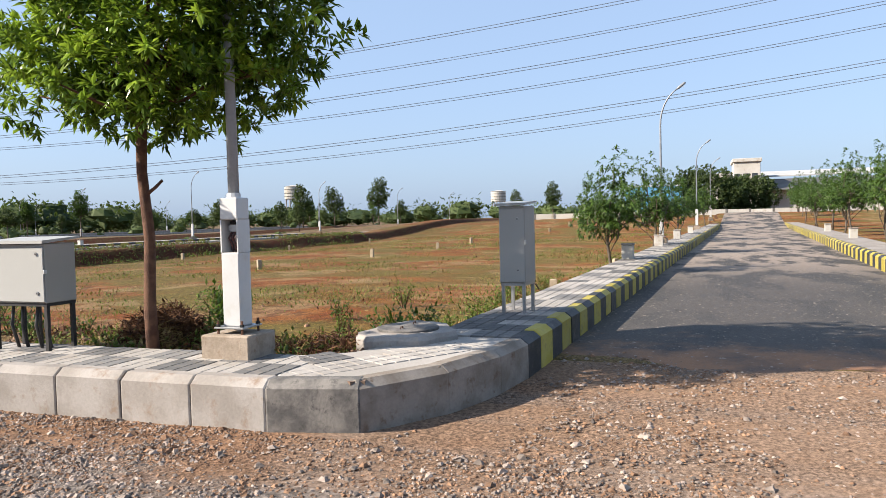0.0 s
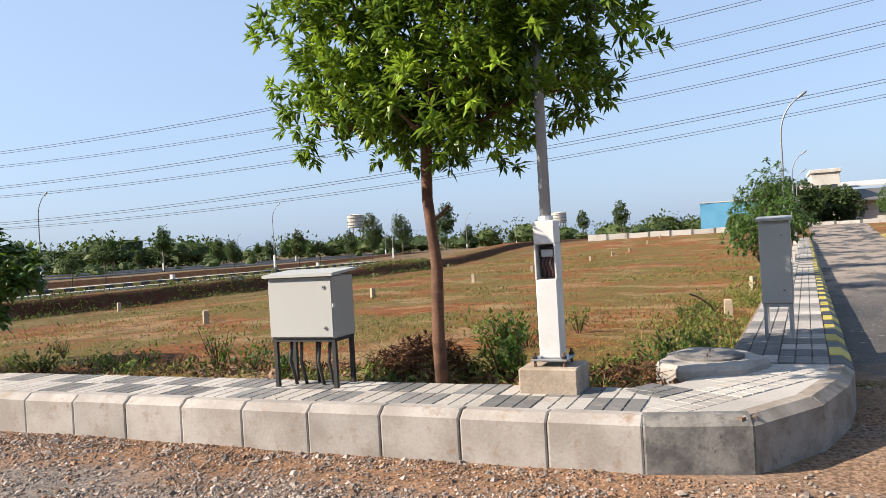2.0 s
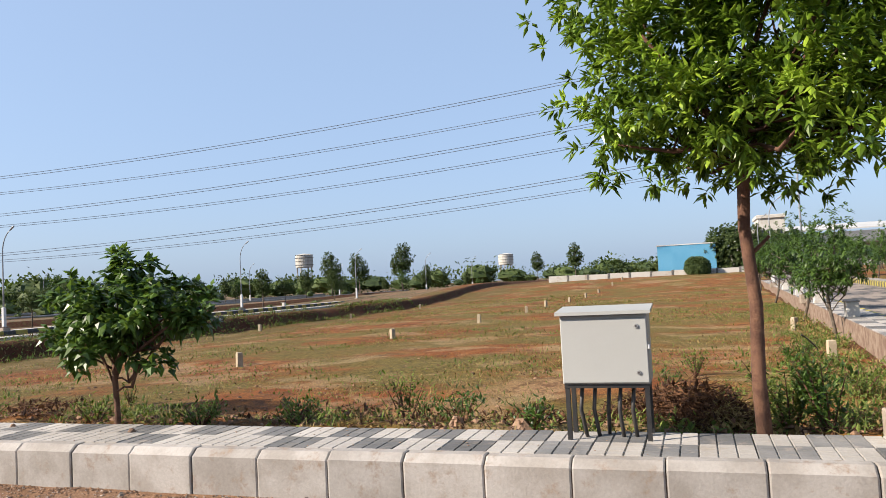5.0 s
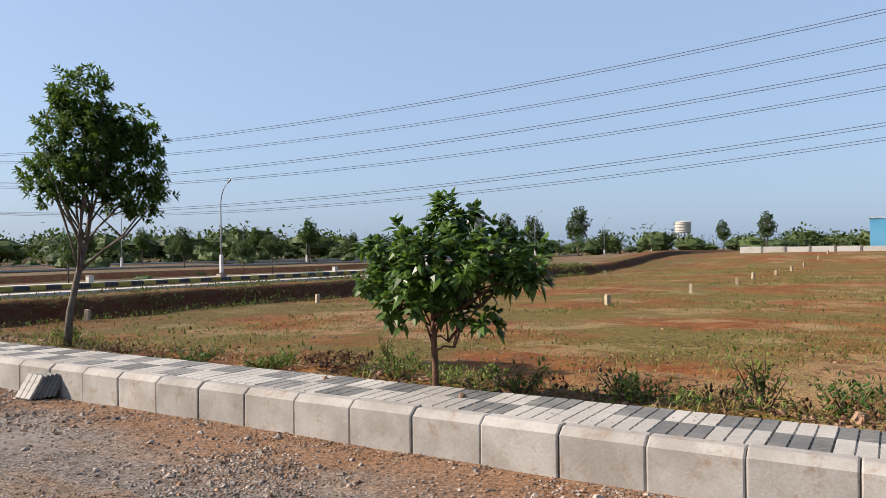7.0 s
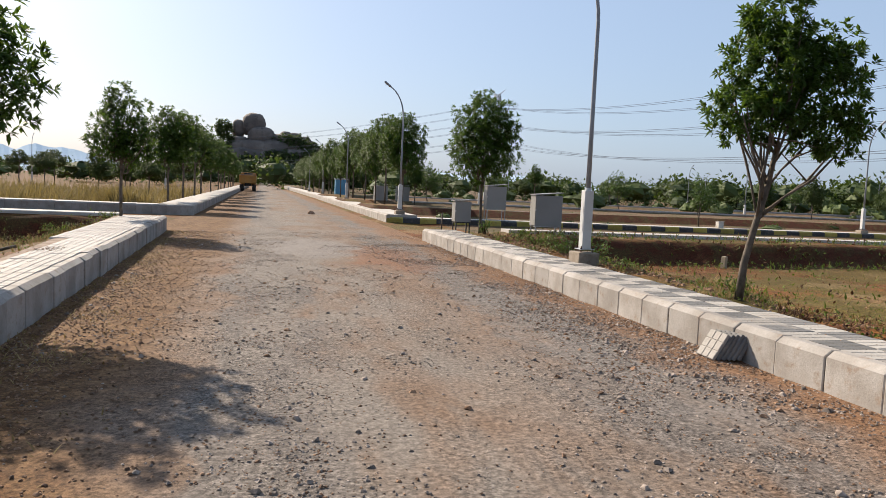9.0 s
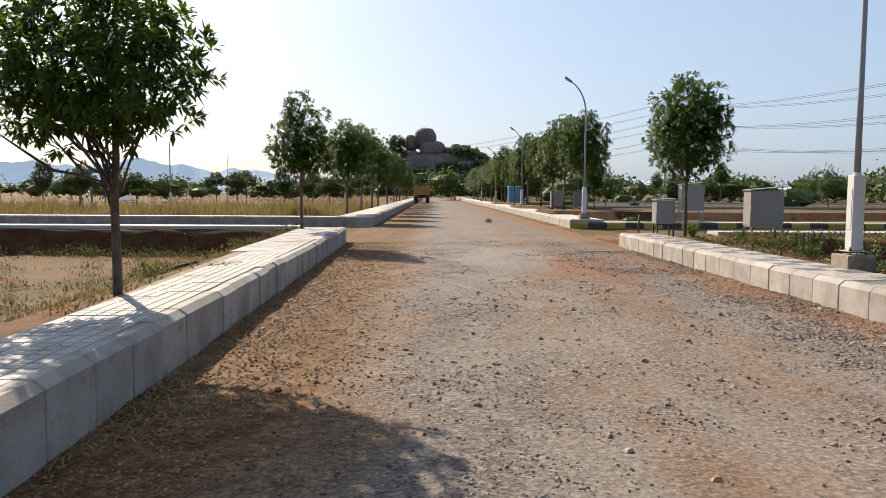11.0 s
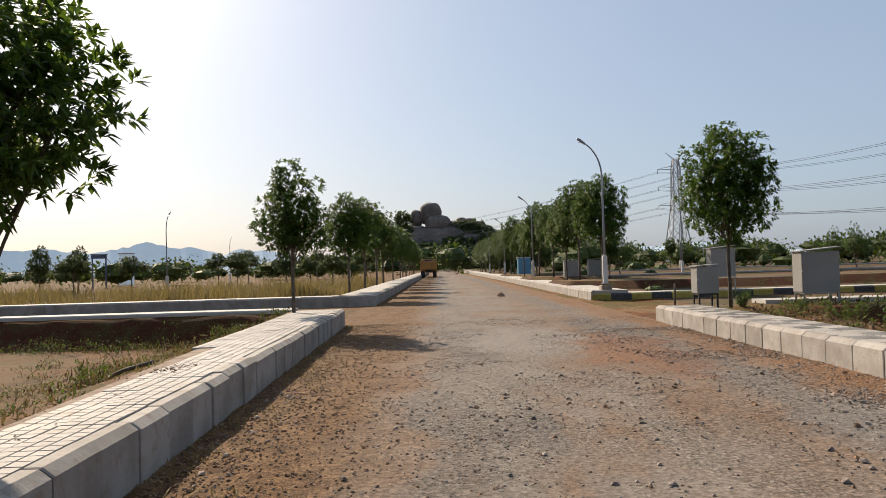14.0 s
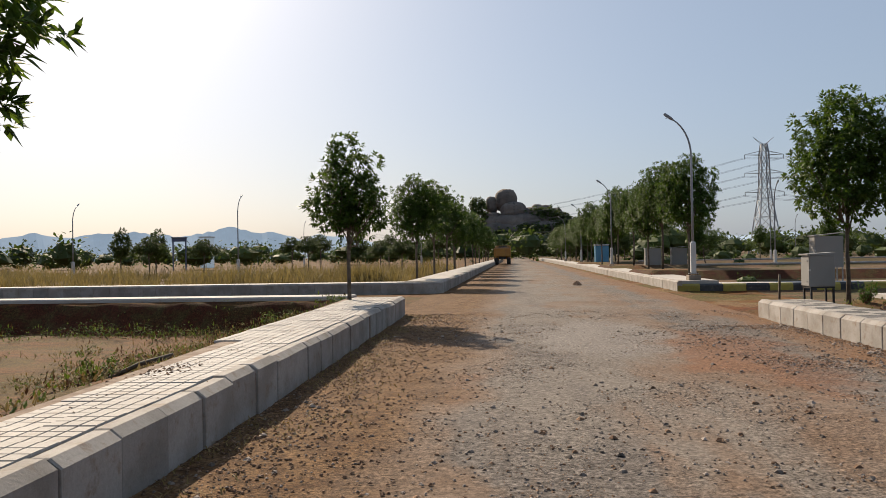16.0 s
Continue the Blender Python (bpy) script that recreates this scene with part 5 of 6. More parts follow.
    tagged(new("gravel", peb.mesh("gravel", PEBBLE)), "loose grey crushed stone on the track", "gravel", kind="stuff")
    tagged(new("earth_clods", clod.mesh("earth_clods", CLOD)), "reddish crumbs and clods of dry earth", "earth", kind="stuff")


build_stones()


# ---- lamp posts ----
def lamp_post(m, label, arm=Vector((-1, 0, 0)), opened=False, group="street lamps", plinth=True, white=True):
    """A tapering pole with a service box at its foot, a bent top and a flat luminaire; the origin is at the top of the footpath."""
    t = thing("street_lamp", m, label, "street lamp", group)
    if plinth:
        part("plinth", Shape().box(-0.20, -0.23, -0.12, 0.20, 0.23, 0.19, 0.012), PLINTH, t, "rough cast concrete plinth")
    part("base_plate", Shape().box(-0.14, -0.14, 0.235, 0.14, 0.14, 0.25, 0.003), GALV, t)
    for sx in (-1, 1):
        for sy in (-1, 1):
            b = part("anchor_bolt", Shape().tube([(sx * 0.115, sy * 0.115, 0.18), (sx * 0.115, sy * 0.115, 0.30)], [0.011, 0.011], 6), BARK, t)
            part("nut", Shape().tube([(sx * 0.115, sy * 0.115, 0.25), (sx * 0.115, sy * 0.115, 0.272)], [0.02, 0.02], 6), BLACK_STEEL, b)
    col = Shape()
    w = 0.085
    if opened:
        # a box column whose service door is missing
        col.box(-w, -w, 0.25, w, w, 0.86, 0.008)
        col.box(-w, -w, 0.861, w, -w + 0.012, 1.13)
        col.box(-w, w - 0.012, 0.861, w, w, 1.13)
        col.box(w - 0.012, -w + 0.013, 0.861, w, w - 0.013, 1.13)
        col.box(-w, -w, 1.131, w, w, 1.31, 0.008)
        body = part("service_box", col, WHITE, t, "white enamelled service box, door missing")
        part("fuse_board", Shape().box(0.02, -0.06, 0.87, 0.05, 0.06, 1.12, 0.004), DARK_IN, body)
        part("terminal_block", Shape().box(-0.02, -0.05, 1.03, 0.019, 0.05, 1.09, 0.004), GALV, body)
        for k, y in enumerate((-0.03, 0.0, 0.03)):
            part("wire", Shape().tube([(0.0, y, 1.03), (-0.03, y + 0.01, 0.98), (-0.02, y - 0.01, 0.92), (0.01, y, 0.862)], [0.008] * 4, 6), COPPER, body)
    else:
        col.box(-w, -w, 0.25, w, w, 1.31, 0.008)
        body = part("service_box", col, WHITE, t, "white enamelled service box")
        part("door", Shape().box(-w - 0.006, -0.055, 0.55, -w, 0.055, 1.12, 0.002), WHITE, body)
    s = Shape()
    a = Vector(arm).normalized()
    pts, rad = [(0, 0, 1.31), (0, 0, 2.6), (0, 0, 4.3)], [0.046, 0.040, 0.034]
    for k in range(1, 9):
        f = k / 8
        pts.append((a.x * 0.6 * (1 - math.cos(f * 1.15)) / (1 - math.cos(1.15)), a.y * 0.6 * (1 - math.cos(f * 1.15)) / (1 - math.cos(1.15)), 4.3 + 1.28 * math.sin(f * 1.15) / math.sin(1.15)))
        rad.append(0.034 - 0.010 * f)
    s.tube(pts, rad, 10)
    part("pole", s, GREY_POLE if white else GREY_POLE, t, smooth=True)
    part("collar", Shape().tube([(0, 0, 1.31), (0, 0, 1.35)], [0.06, 0.055], 12), WHITE, t)
    end = Vector(pts[-1])
    d = (end - Vector(pts[-2])).normalized()
    head = part("lamp_head", Shape().tube([end - d * 0.02, end + d * 0.05, end + d * 0.30, end + d * 0.36], [0.03, 0.05, 0.055, 0.03], 8), GREY_POLE, t, smooth=True)
    part("lens", Shape().box(-0.035, -0.1, -0.008, 0.035, 0.1, 0.0, 0.002, m=Matrix.Translation(end + d * 0.19 - Vector((0, 0, 0.052))) @ Matrix.Rotation(math.atan2(a.y, a.x) + math.pi / 2, 4, "Z")), WHITE, head)
    return t


def build_lamps():
    lamp_post(Matrix.Translation((0.85, 1.44, 0.36)), "grey lamp post on a concrete plinth, its white service box open", Vector((0, 0.0, 1)) + Vector((-1, -0.2, 0)), True)
    a = lamp_post(Matrix.Translation((1.05, 19.22, 0.36)), "grey lamp post with a white service box on a concrete plinth")
    for x, y, rz in [(1.3, 39.3, 0), (1.5, 62.5, 0), (1.6, 86, 0), (1.7, 110, 0)]:
        copy_thing(a, pose(x, y, 0.33, rz=rz))
    # beside the asphalt street and the cross streets, arms out over the road
    for x in (24.0, 47.0, 70.0):
        copy_thing(a, pose(x, side_y(x) + 0.95, 0.36 + rise(x), rz=90))
    for x in (25.9, 48.6, 71.0, 94.0, 117.0):
        copy_thing(a, pose(x, 39.2, 0.2, rz=90))
    for x, y in ((12, 63), (36, 63), (60, 63), (86, 63), (114, 63), (20, 88), (46, 88), (74, 88), (104, 88), (31, 112), (64, 112), (98, 112)):
        copy_thing(a, pose(x, y, 0.0, rz=90))
    for x, y in ((-23.6, 62), (-38, 66), (-13.8, 84), (-30, 100)):
        copy_thing(a, pose(x, y, 0.0, rz=-90))


build_lamps()


# ---- cabinets ----
def feeder_pillar(m, w, d, h, leg, label, roof_over=0.05, legs=BLACK_STEEL, locks=True, cables=False, slope=0.04, name="electrical_cabinet", front=STEEL, group=""):
    """A steel cabinet on an angle-iron stand. The door faces -x; w across y, d along x. The origin is the ground below the door's middle."""
    t = thing(name, m, label, "electrical cabinet", group)
    z0, z1 = leg, leg + h
    body = part("body", Shape().box(0, -w / 2, z0, d, w / 2, z1, 0.006), STEEL_SIDE if front is STEEL else front, t)
    door = part("door", Shape().box(-0.016, -w / 2 + 0.006, z0 + 0.012, -0.001, w / 2 - 0.006, z1 - 0.03, 0.004), front, t)
    if locks:
        for z in (z0 + h * 0.17, z1 - h * 0.17):
            k = part("lock", Shape().tube([(-0.016, -w / 2 + 0.08, z), (-0.026, -w / 2 + 0.08, z)], [0.017, 0.015], 10), GALV, door, "round steel lock")
            part("keyhole", Shape().tube([(-0.026, -w / 2 + 0.08, z), (-0.0275, -w / 2 + 0.08, z)], [0.008, 0.008], 8), DARK_IN, door)
        part("latch", Shape().box(-0.022, -w / 2 - 0.012, z0 + h * 0.5, 0.012, -w / 2 + 0.002, z0 + h * 0.56, 0.003), WHITE, t)
    r = Shape()
    o = roof_over
    r.add([(-o, -w / 2 - o * 0.6, z1 + 0.004), (d + o * 0.6, -w / 2 - o * 0.6, z1 + slope), (d + o * 0.6, w / 2 + o * 0.6, z1 + slope), (-o, w / 2 + o * 0.6, z1 + 0.004),
           (-o, -w / 2 - o * 0.6, z1 + 0.03), (d + o * 0.6, -w / 2 - o * 0.6, z1 + slope + 0.02), (d + o * 0.6, w / 2 + o * 0.6, z1 + slope + 0.02), (-o, w / 2 + o * 0.6, z1 + 0.03)],
          [(3, 2, 1, 0), (4, 5, 6, 7), (0, 1, 5, 4), (1, 2, 6, 5), (2, 3, 7, 6), (3, 0, 4, 7)])
    part("roof", r, front, t, "sloping sheet-steel rain hood")
    a = 0.034
    for x in (0.012, d - 0.012 - a):
        for y in (-w / 2 + 0.012, w / 2 - 0.012 - a):
            part("leg", Shape().box(x, y, -0.25, x + a, y + 0.006, z0 - 0.03).box(x, y + 0.0065, -0.25, x + 0.006, y + a, z0 - 0.03), legs, t)
    f = Shape()
    for y0, y1 in ((-w / 2 + 0.008, -w / 2 + 0.042), (w / 2 - 0.042, w / 2 - 0.008)):
        f.box(0.046, y0, z0 - 0.03, d - 0.046, y1, z0 - 0.001)
    f.box(0.008, -w / 2 + 0.008, z0 - 0.03, 0.045, w / 2 - 0.008, z0 - 0.001)
    f.box(d - 0.045, -w / 2 + 0.008, z0 - 0.03, d - 0.008, w / 2 - 0.008, z0 - 0.001)
    part("stand_frame", f, legs, t)
    if cables:
        rng = random.Random(4)
        for k in range(5):
            y = -w * 0.3 + k * w * 0.15
            x = d * rng.uniform(0.3, 0.7)
            part("cable", Shape().tube([(x, y, z0), (x + rng.uniform(-0.02, 0.02), y + 0.02, z0 * 0.5), (x + 0.05, y + rng.uniform(-0.06, 0.06), -0.15)], [0.015, 0.016, 0.016], 7), CABLE, t, smooth=True)
    return t


def build_cabinets():
    feeder_pillar(pose(0.62, 3.60, 0.36), 0.66, 0.34, 0.53, 0.43, "beige steel electrical cabinet on black angle-iron legs by the kerb", cables=True)
    feeder_pillar(pose(3.72, -0.20, 0.36, rz=-3), 0.30, 0.42, 0.87, 0.35, "tall grey steel cabinet on galvanised legs beside the footpath", legs=GALV, roof_over=0.04, locks=True)
    feeder_pillar(pose(1.0, 28.55, 0.30), 0.42, 0.48, 0.62, 0.30, "small grey electrical cabinet on black legs at the crossing", roof_over=0.05, front=SHADED_GREY)
    feeder_pillar(pose(4.0, 29.75, -0.02), 0.5, 0.92, 1.0, 0.52, "large grey electrical cabinet on thin legs at the crossing", legs=GALV, slope=0.1, front=SHADED_GREY)
    feeder_pillar(pose(5.4, 39.7, 0.23), 0.5, 0.92, 1.05, 0.5, "large grey electrical cabinet behind the painted kerb", legs=GALV, slope=0.1, front=SHADED_GREY)
    feeder_pillar(pose(3.3, 60.5, 0.0), 0.5, 0.95, 1.05, 0.5, "grey electrical cabinet under the avenue trees", legs=GALV, slope=0.1, front=SHADED_GREY)
    feeder_pillar(pose(5.1, 61.5, 0.0), 0.5, 0.95, 1.05, 0.5, "grey electrical cabinet under the avenue trees", legs=GALV, slope=0.1, front=SHADED_GREY)
    # low concrete service boxes by the kerbs
    s = Shape().box(-0.14, -0.14, -0.25, 0.14, 0.14, 0.34, 0.015)
    first = None
    spots = [(14.2, side_y(14.2) + 0.8, 0.36), (21.5, side_y(21.5) + 0.8, 0.36), (29, side_y(29) + 0.8, 0.36), (38, side_y(38) + 0.8, 0.36), (27, side_far_y(27) - 0.8, 0.36), (37, side_far_y(37) - 0.8, 0.36),
             (17.5, 39.3, 0.2), (36.5, 39.3, 0.2), (55.5, 39.3, 0.2), (10.0, 60.5, 0.1), (29.0, 60.5, 0.1), (47, 60.5, 0.1), (19, 85, 0.1), (60, 85, 0.1)]
    for x, y, z in spots:
        m = pose(x, y, z)
        if first is None:
            first = thing("service_pit_box", m, "low pale concrete meter box beside the kerb", "meter box", "meter boxes by the kerbs")
            part("box", s, WALLWASH, first)
            part("lid", Shape().box(-0.16, -0.16, 0.345, 0.16, 0.16, 0.38, 0.01), CONCRETE, first)
        else:
            copy_thing(first, m)


build_cabinets()


# ---- manhole, boundary stones, stacked tiles, clutter ----
def build_small():
    t = thing("manhole", Matrix.Translation((2.0, 0.38, 0.30)), "raised round concrete manhole slab at the footpath corner", "manhole")
    rng = random.Random(71)
    s, n = Shape(), 28
    for z, k in ((-0.5, 1.0), (0.10, 1.0), (0.135, 0.95), (0.135, 0.62)):
        for j in range(n):
            a = 2 * math.pi * j / n
            r = (0.50 + 0.05 * math.sin(3 * a + 0.5) + 0.03 * math.sin(7 * a)) * k
            s.v.append((r * math.cos(a) * 1.1, r * math.sin(a) * 0.85, z + (rng.uniform(-0.008, 0.008) if z > 0 else 0)))
    for r in range(3):
        s.f += [(r * n + j, r * n + (j + 1) % n, (r + 1) * n + (j + 1) % n, (r + 1) * n + j) for j in range(n)]
    s.f.append(tuple(range(3 * n, 4 * n)))
    part("collar", s, CONCRETE, t, "rough cast concrete collar")
    c = Shape().tube([(0, 0, 0.12), (0, 0, 0.152), (0, 0, 0.16)], [0.29, 0.29, 0.275], 26)
    lid = part("cover", c, CONCRETE_DARK, t, "worn round concrete cover")
    for sx in (-1, 1):
        part("lifting_eye", Shape().tube([(sx * 0.16 - 0.03, 0, 0.158), (sx * 0.16 - 0.02, 0, 0.178), (sx * 0.16 + 0.02, 0, 0.178), (sx * 0.16 + 0.03, 0, 0.158)], [0.006] * 4, 6), BARK, lid)
    # boundary stones on the plots
    first = None
    spots = [(11.5, 14.3), (18.75, 13.0), (26.5, 12.1), (34.0, 11.6), (41.5, 12.0), (49.5, 11.8), (57.5, 11.7), (65.5, 11.6), (74.0, 11.2), (83.0, 11.0), (19.2, 25.9), (9.5, 27.2), (31, 26.2), (43, 26.4), (56, 26.0), (10.2, 0.6), (18.4, 0.3)]
    for x, y in spots:
        m = Matrix.Translation((x, y, height(x, y))) @ Matrix.Rotation(rng.uniform(0, 1.5), 4, "Z") @ Matrix.Rotation(rng.uniform(-0.06, 0.06), 4, "X")
        if first is None:
            b = Shape()
            for z, k in ((-0.2, 1.0), (0.30, 0.94), (0.36, 0.88), (0.375, 0.7)):
                b.v += [(0.075 * k * sx, 0.075 * k * sy, z) for sx, sy in ((-1, -1), (1, -1), (1, 1), (-1, 1))]
            b.f = [(4 * r + j, 4 * r + (j + 1) % 4, 4 * r + 4 + (j + 1) % 4, 4 * r + 4 + j) for r in range(3) for j in range(4)] + [(12, 13, 14, 15)]
            ob = new("boundary_stone", b.mesh("boundary_stone", STONE))
            ob.matrix_basis = m
            first = tagged(ob, "short square pale boundary stone set in the plot", "boundary stone", "boundary stones of the plots")
        else:
            copy_thing(first, m)
    # tiles stacked against the kerb
    proto = grooved_tile(0.30, 0.30, 3, 3, 0.006, -0.018, 0.012)
    mesh = {False: proto.mesh("loose_paver", TILE_LIGHT), True: proto.mesh("loose_paver", TILE_DARK)}
    for k in range(6):
        d = k > 0
        ob = new("loose_paver", mesh[d])
        ob.matrix_basis = pose(-0.30 + 0.042 * k, 13.13 - 0.022 * k, height(-0.2, 13.9) + 0.02 + 0.004 * k, 0, -58, 0) @ Matrix.Rotation(rng.uniform(-0.03, 0.03), 4, "Z")
        tagged(ob, "dark loose paver in a stack leaning on the kerb" if d else "pale grooved loose paver leaning on a stack", "paver", "stacked pavers at the kerb")
    # bigger stones
    for x, y, r, lab in ((1.35, 4.45, 0.11, "reddish block of stone at the footpath's edge"), (-2.2, 45.0, 0.18, "dark stone lying on the track"), (-0.9, -1.1, 0.05, "reddish stone on the loose gravel"), (1.5, 0.1 + 5.0, 0.09, "reddish stone on the plot's edge"),
                         (3.1, 0.75, 0.09, "reddish stone beside the footpath"), (0.75, 9.75, 0.035, "dark lump lying on the pavers"), (0.62, 8.1, 0.04, "dark lump lying on the pavers")):
        b = Shape()
        for j in range(3):
            add_stone(b, rng.uniform(-0.2, 0.2) * r, rng.uniform(-0.2, 0.2) * r, 0, r, rng, 1.1)
        on = 0.36 if 0 < x < 0.98 and y > 0.6 else height(x, y)
        ob = new("stone", b.mesh("stone", REDSTONE))
        ob.matrix_basis = Matrix.Translation((x, y, on - 0.004))
        tagged(ob, lab, "stone")
    # sticks and cables
    def stick(pts, r, material, label, name="stick", cat="stick"):
        s = Shape().tube(pts, [r] * len(pts), 6)
        tagged(new(name, s.mesh(name, material, True)), label, cat)
    g = lambda x, y, up=0.012: (x, y, height(x, y) + up)
    stick([g(-1.55, -0.75), g(-1.4, -0.6, 0.02), g(-1.2, -0.52), g(-1.1, -0.45)], 0.012, CABLE, "dark crooked stick on the loose gravel")
    stick([g(-9.9, 21.75, 0.03), g(-9.5, 21.85, 0.05), g(-9.1, 21.95, 0.03)], 0.03, BARK_GREY, "dark bar lying on the dry ground", "bar", "bar")
    for x, y, dx in ((9.6, 0.9, 0.6),):
        z = height(x, y)
        stick([(x + dx, y - 0.15, z - 0.05), (x + dx * 0.6, y, z + 0.28), (x, y + 0.2, z + 0.48), (x - dx * 0.5, y + 0.3, z + 0.55)], 0.016, CABLE, "stiff black cable end rising from the verge", "cable", "cable")
    stick([g(1.0, 30.1), (1.02, 30.1, height(1.0, 30.1) + 0.8)], 0.025, BARK_GREY, "thin marker stake at the crossing", "stake", "stake")
    # crumbs of soil on the left footpath
    s = Shape()
    for k in range(420):
        cx, cy = ((-7.95, 19.4) if k < 120 else (rng.uniform(-8.2, -7.5), rng.uniform(9, 30)))
        add_stone(s, cx + rng.gauss(0, 0.12), cy + rng.gauss(0, 0.2), 0.361, rng.uniform(0.004, 0.012) * (1.6 if k < 120 else 1), rng)
    for k in range(240):
        add_stone(s, rng.uniform(0.2, 0.9), rng.uniform(3, 27), 0.361, rng.uniform(0.004, 0.011), rng)
    tagged(new("soil_crumbs", s.mesh("soil_crumbs", CLOD)), "crumbs of red soil spilled on the pavers", "soil", kind="stuff")


build_small()


# ---- distance: wall, works, sheds, tanks, pylons, hill ----
def build_wall():
    x = 91.0
    wall = tagged(new("wall_compound"), "long whitewashed block compound wall with dark piers", "wall", kind="structure")
    for k in range(32):
        y = -62 + k * 2.6
        part("panel", Shape().box(x, y + 0.12, 0.3, x + 0.2, y + 2.48, 1.72 + 0.03 * math.sin(k * 2.1), 0.02), WALLWASH, wall)
        part("pier", Shape().box(x - 0.05, y - 0.12, 0.3, x + 0.25, y + 0.12, 1.79, 0.02), CONCRETE_DARK, wall)


build_wall()


def build_buildings():
    f = thing("factory_building", pose(118, -6, 1.0), "white factory block with long low sheds and dark sloping roofs", "factory")
    part("tower_block", Shape().box(0, -4.4, 0, 8, -0.6, 8.2, 0.05).box(-0.25, -4.6, 7.95, 8.2, -0.4, 8.5, 0.05), WALLWASH, f)
    for k, y in enumerate((-4.0, -2.7, -1.5)):
        w_ = part("window", Shape().box(-0.06, y, 5.2, -0.005, y + 0.8, 6.2), GLASS, f)
        part("sill", Shape().box(-0.16, y - 0.1, 5.05, -0.005, y + 0.9, 5.18, 0.02), CONCRETE, w_)
    part("annex", Shape().box(-1, -0.55, 0, 7, 3.4, 5.4, 0.05), WALLWASH, f)
    part("balcony", Shape().box(-1.9, -0.5, 5.42, 1.0, 3.3, 5.6, 0.03).box(-1.9, -0.5, 5.6, -1.75, 3.3, 6.3, 0.02), WALLWASH, f)
    part("shed_wall", Shape().box(3, -60, 0, 14, -4.7, 3.6, 0.05), WALLWASH, f)
    part("shed_roof", Shape().add([(1.2, -61, 3.5), (1.2, -4.8, 3.5), (9, -4.8, 5.4), (9, -61, 5.4), (1.2, -61, 3.65), (1.2, -4.8, 3.65), (9, -4.8, 5.55), (9, -61, 5.55)],
                                  [(0, 1, 2, 3), (7, 6, 5, 4), (0, 4, 5, 1), (1, 5, 6, 2), (2, 6, 7, 3), (3, 7, 4, 0)]), ROOFSHEET, f)
    part("upper_roof", Shape().add([(9.05, -61, 5.9), (9.05, -4.8, 5.9), (17, -4.8, 7.0), (17, -61, 7.0), (9.05, -61, 6.1), (9.05, -4.8, 6.1), (17, -4.8, 7.2), (17, -61, 7.2)],
                                   [(0, 1, 2, 3), (7, 6, 5, 4), (0, 4, 5, 1), (1, 5, 6, 2), (2, 6, 7, 3), (3, 7, 4, 0)]), ROOFPALE, f)
    for k in range(9):
        part("window", Shape().box(2.94, -12 - 5.4 * k, 1.6, 2.995, -9.5 - 5.4 * k, 2.7), GLASS, f)
    b = thing("blue_shed", pose(95, 3.9, 0.6), "long blue sheet-clad shed behind the wall", "shed")
    s = Shape()
    for k in range(17):
        s.box(0.0, -3.6 + k * 0.42, 0, 0.06 if k % 2 else 0.10, -3.6 + (k + 1) * 0.42 - 0.002, 4.3)
    part("cladding", s, SHEDBLUE, b)
    part("body", Shape().box(0.11, -3.5, 0, 7, 3.4, 4.2), ROOFPALE, b)
    part("verge_trim", Shape().box(-0.05, -3.7, 4.32, 7.1, 3.65, 4.45), WHITE, b)
    for x, y, r, seed in ((100.4, -2.6, 3.1, 5), (93.4, 2.6, 1.0, 6), (106, -8.0, 2.6, 7)):
        rng = random.Random(seed)
        s, _ = crown_shape([((0, 0, r), (r, r * 1.3, r)), ((0.3, r * 0.6, r * 1.3), (r * 0.6, r * 0.7, r * 0.7))], 1500, 8, 0.4, 0.22, rng, ragged=0.25)
        t = thing("bushy_tree", pose(x - 3.5, y, 1.0), "bushy dark green tree by the compound wall", "tree")
        part("trunk", Shape().tube([(0, 0, 0), (0, 0, r)], [0.15, 0.1], 6), BARK_GREY, t)
        part("crown", s, LEAF_FAR, t)


build_buildings()


def water_tank(m, r, h, top, label):
    t = thing("water_tank", m, label, "water tower", "water towers")
    for k in range(6):
        a = k * math.pi / 3
        x, y = r * 0.82 * math.cos(a), r * 0.82 * math.sin(a)
        part("leg", Shape().tube([(x, y, -0.5), (x, y, top - h)], [0.16, 0.16], 8), CONCRETE, t)
    for z in (top * 0.25, top * 0.45):
        ring = [(r * 0.82 * math.cos(k * math.pi / 3), r * 0.82 * math.sin(k * math.pi / 3), z) for k in range(7)]
        part("ring_beam", Shape().tube(ring, [0.14] * 7, 6), CONCRETE, t)
    part("tank", Shape().tube([(0, 0, top - h), (0, 0, top - h + 0.15), (0, 0, top - 0.4), (0, 0, top - 0.35), (0, 0, top)], [r * 0.95, r, r, r * 1.06, r * 0.3], 28), WALLWASH, t, "whitewashed round tank")
    part("ladder", Shape().tube([(r + 0.25, 0.25, 0), (r + 0.25, 0.25, top)], [0.05, 0.05], 5).tube([(r + 0.25, -0.25, 0), (r + 0.25, -0.25, top)], [0.05, 0.05], 5), CONCRETE_DARK, t)
    for k in range(3):
        z = top - h * (0.3 + 0.25 * k)
        part("gallery", Shape().tube([((r + 0.12) * math.cos(a), (r + 0.12) * math.sin(a), z) for a in np.linspace(0, 2 * math.pi, 25)], [0.06] * 25, 5), CONCRETE_DARK, t)


water_tank(pose(169.5, 101, -0.15), 2.3, 3.7, 11.4, "white round water tank on tall concrete legs", )
water_tank(pose(238, 63, -0.15), 2.5, 3.8, 10.6, "far white round water tank on concrete legs")


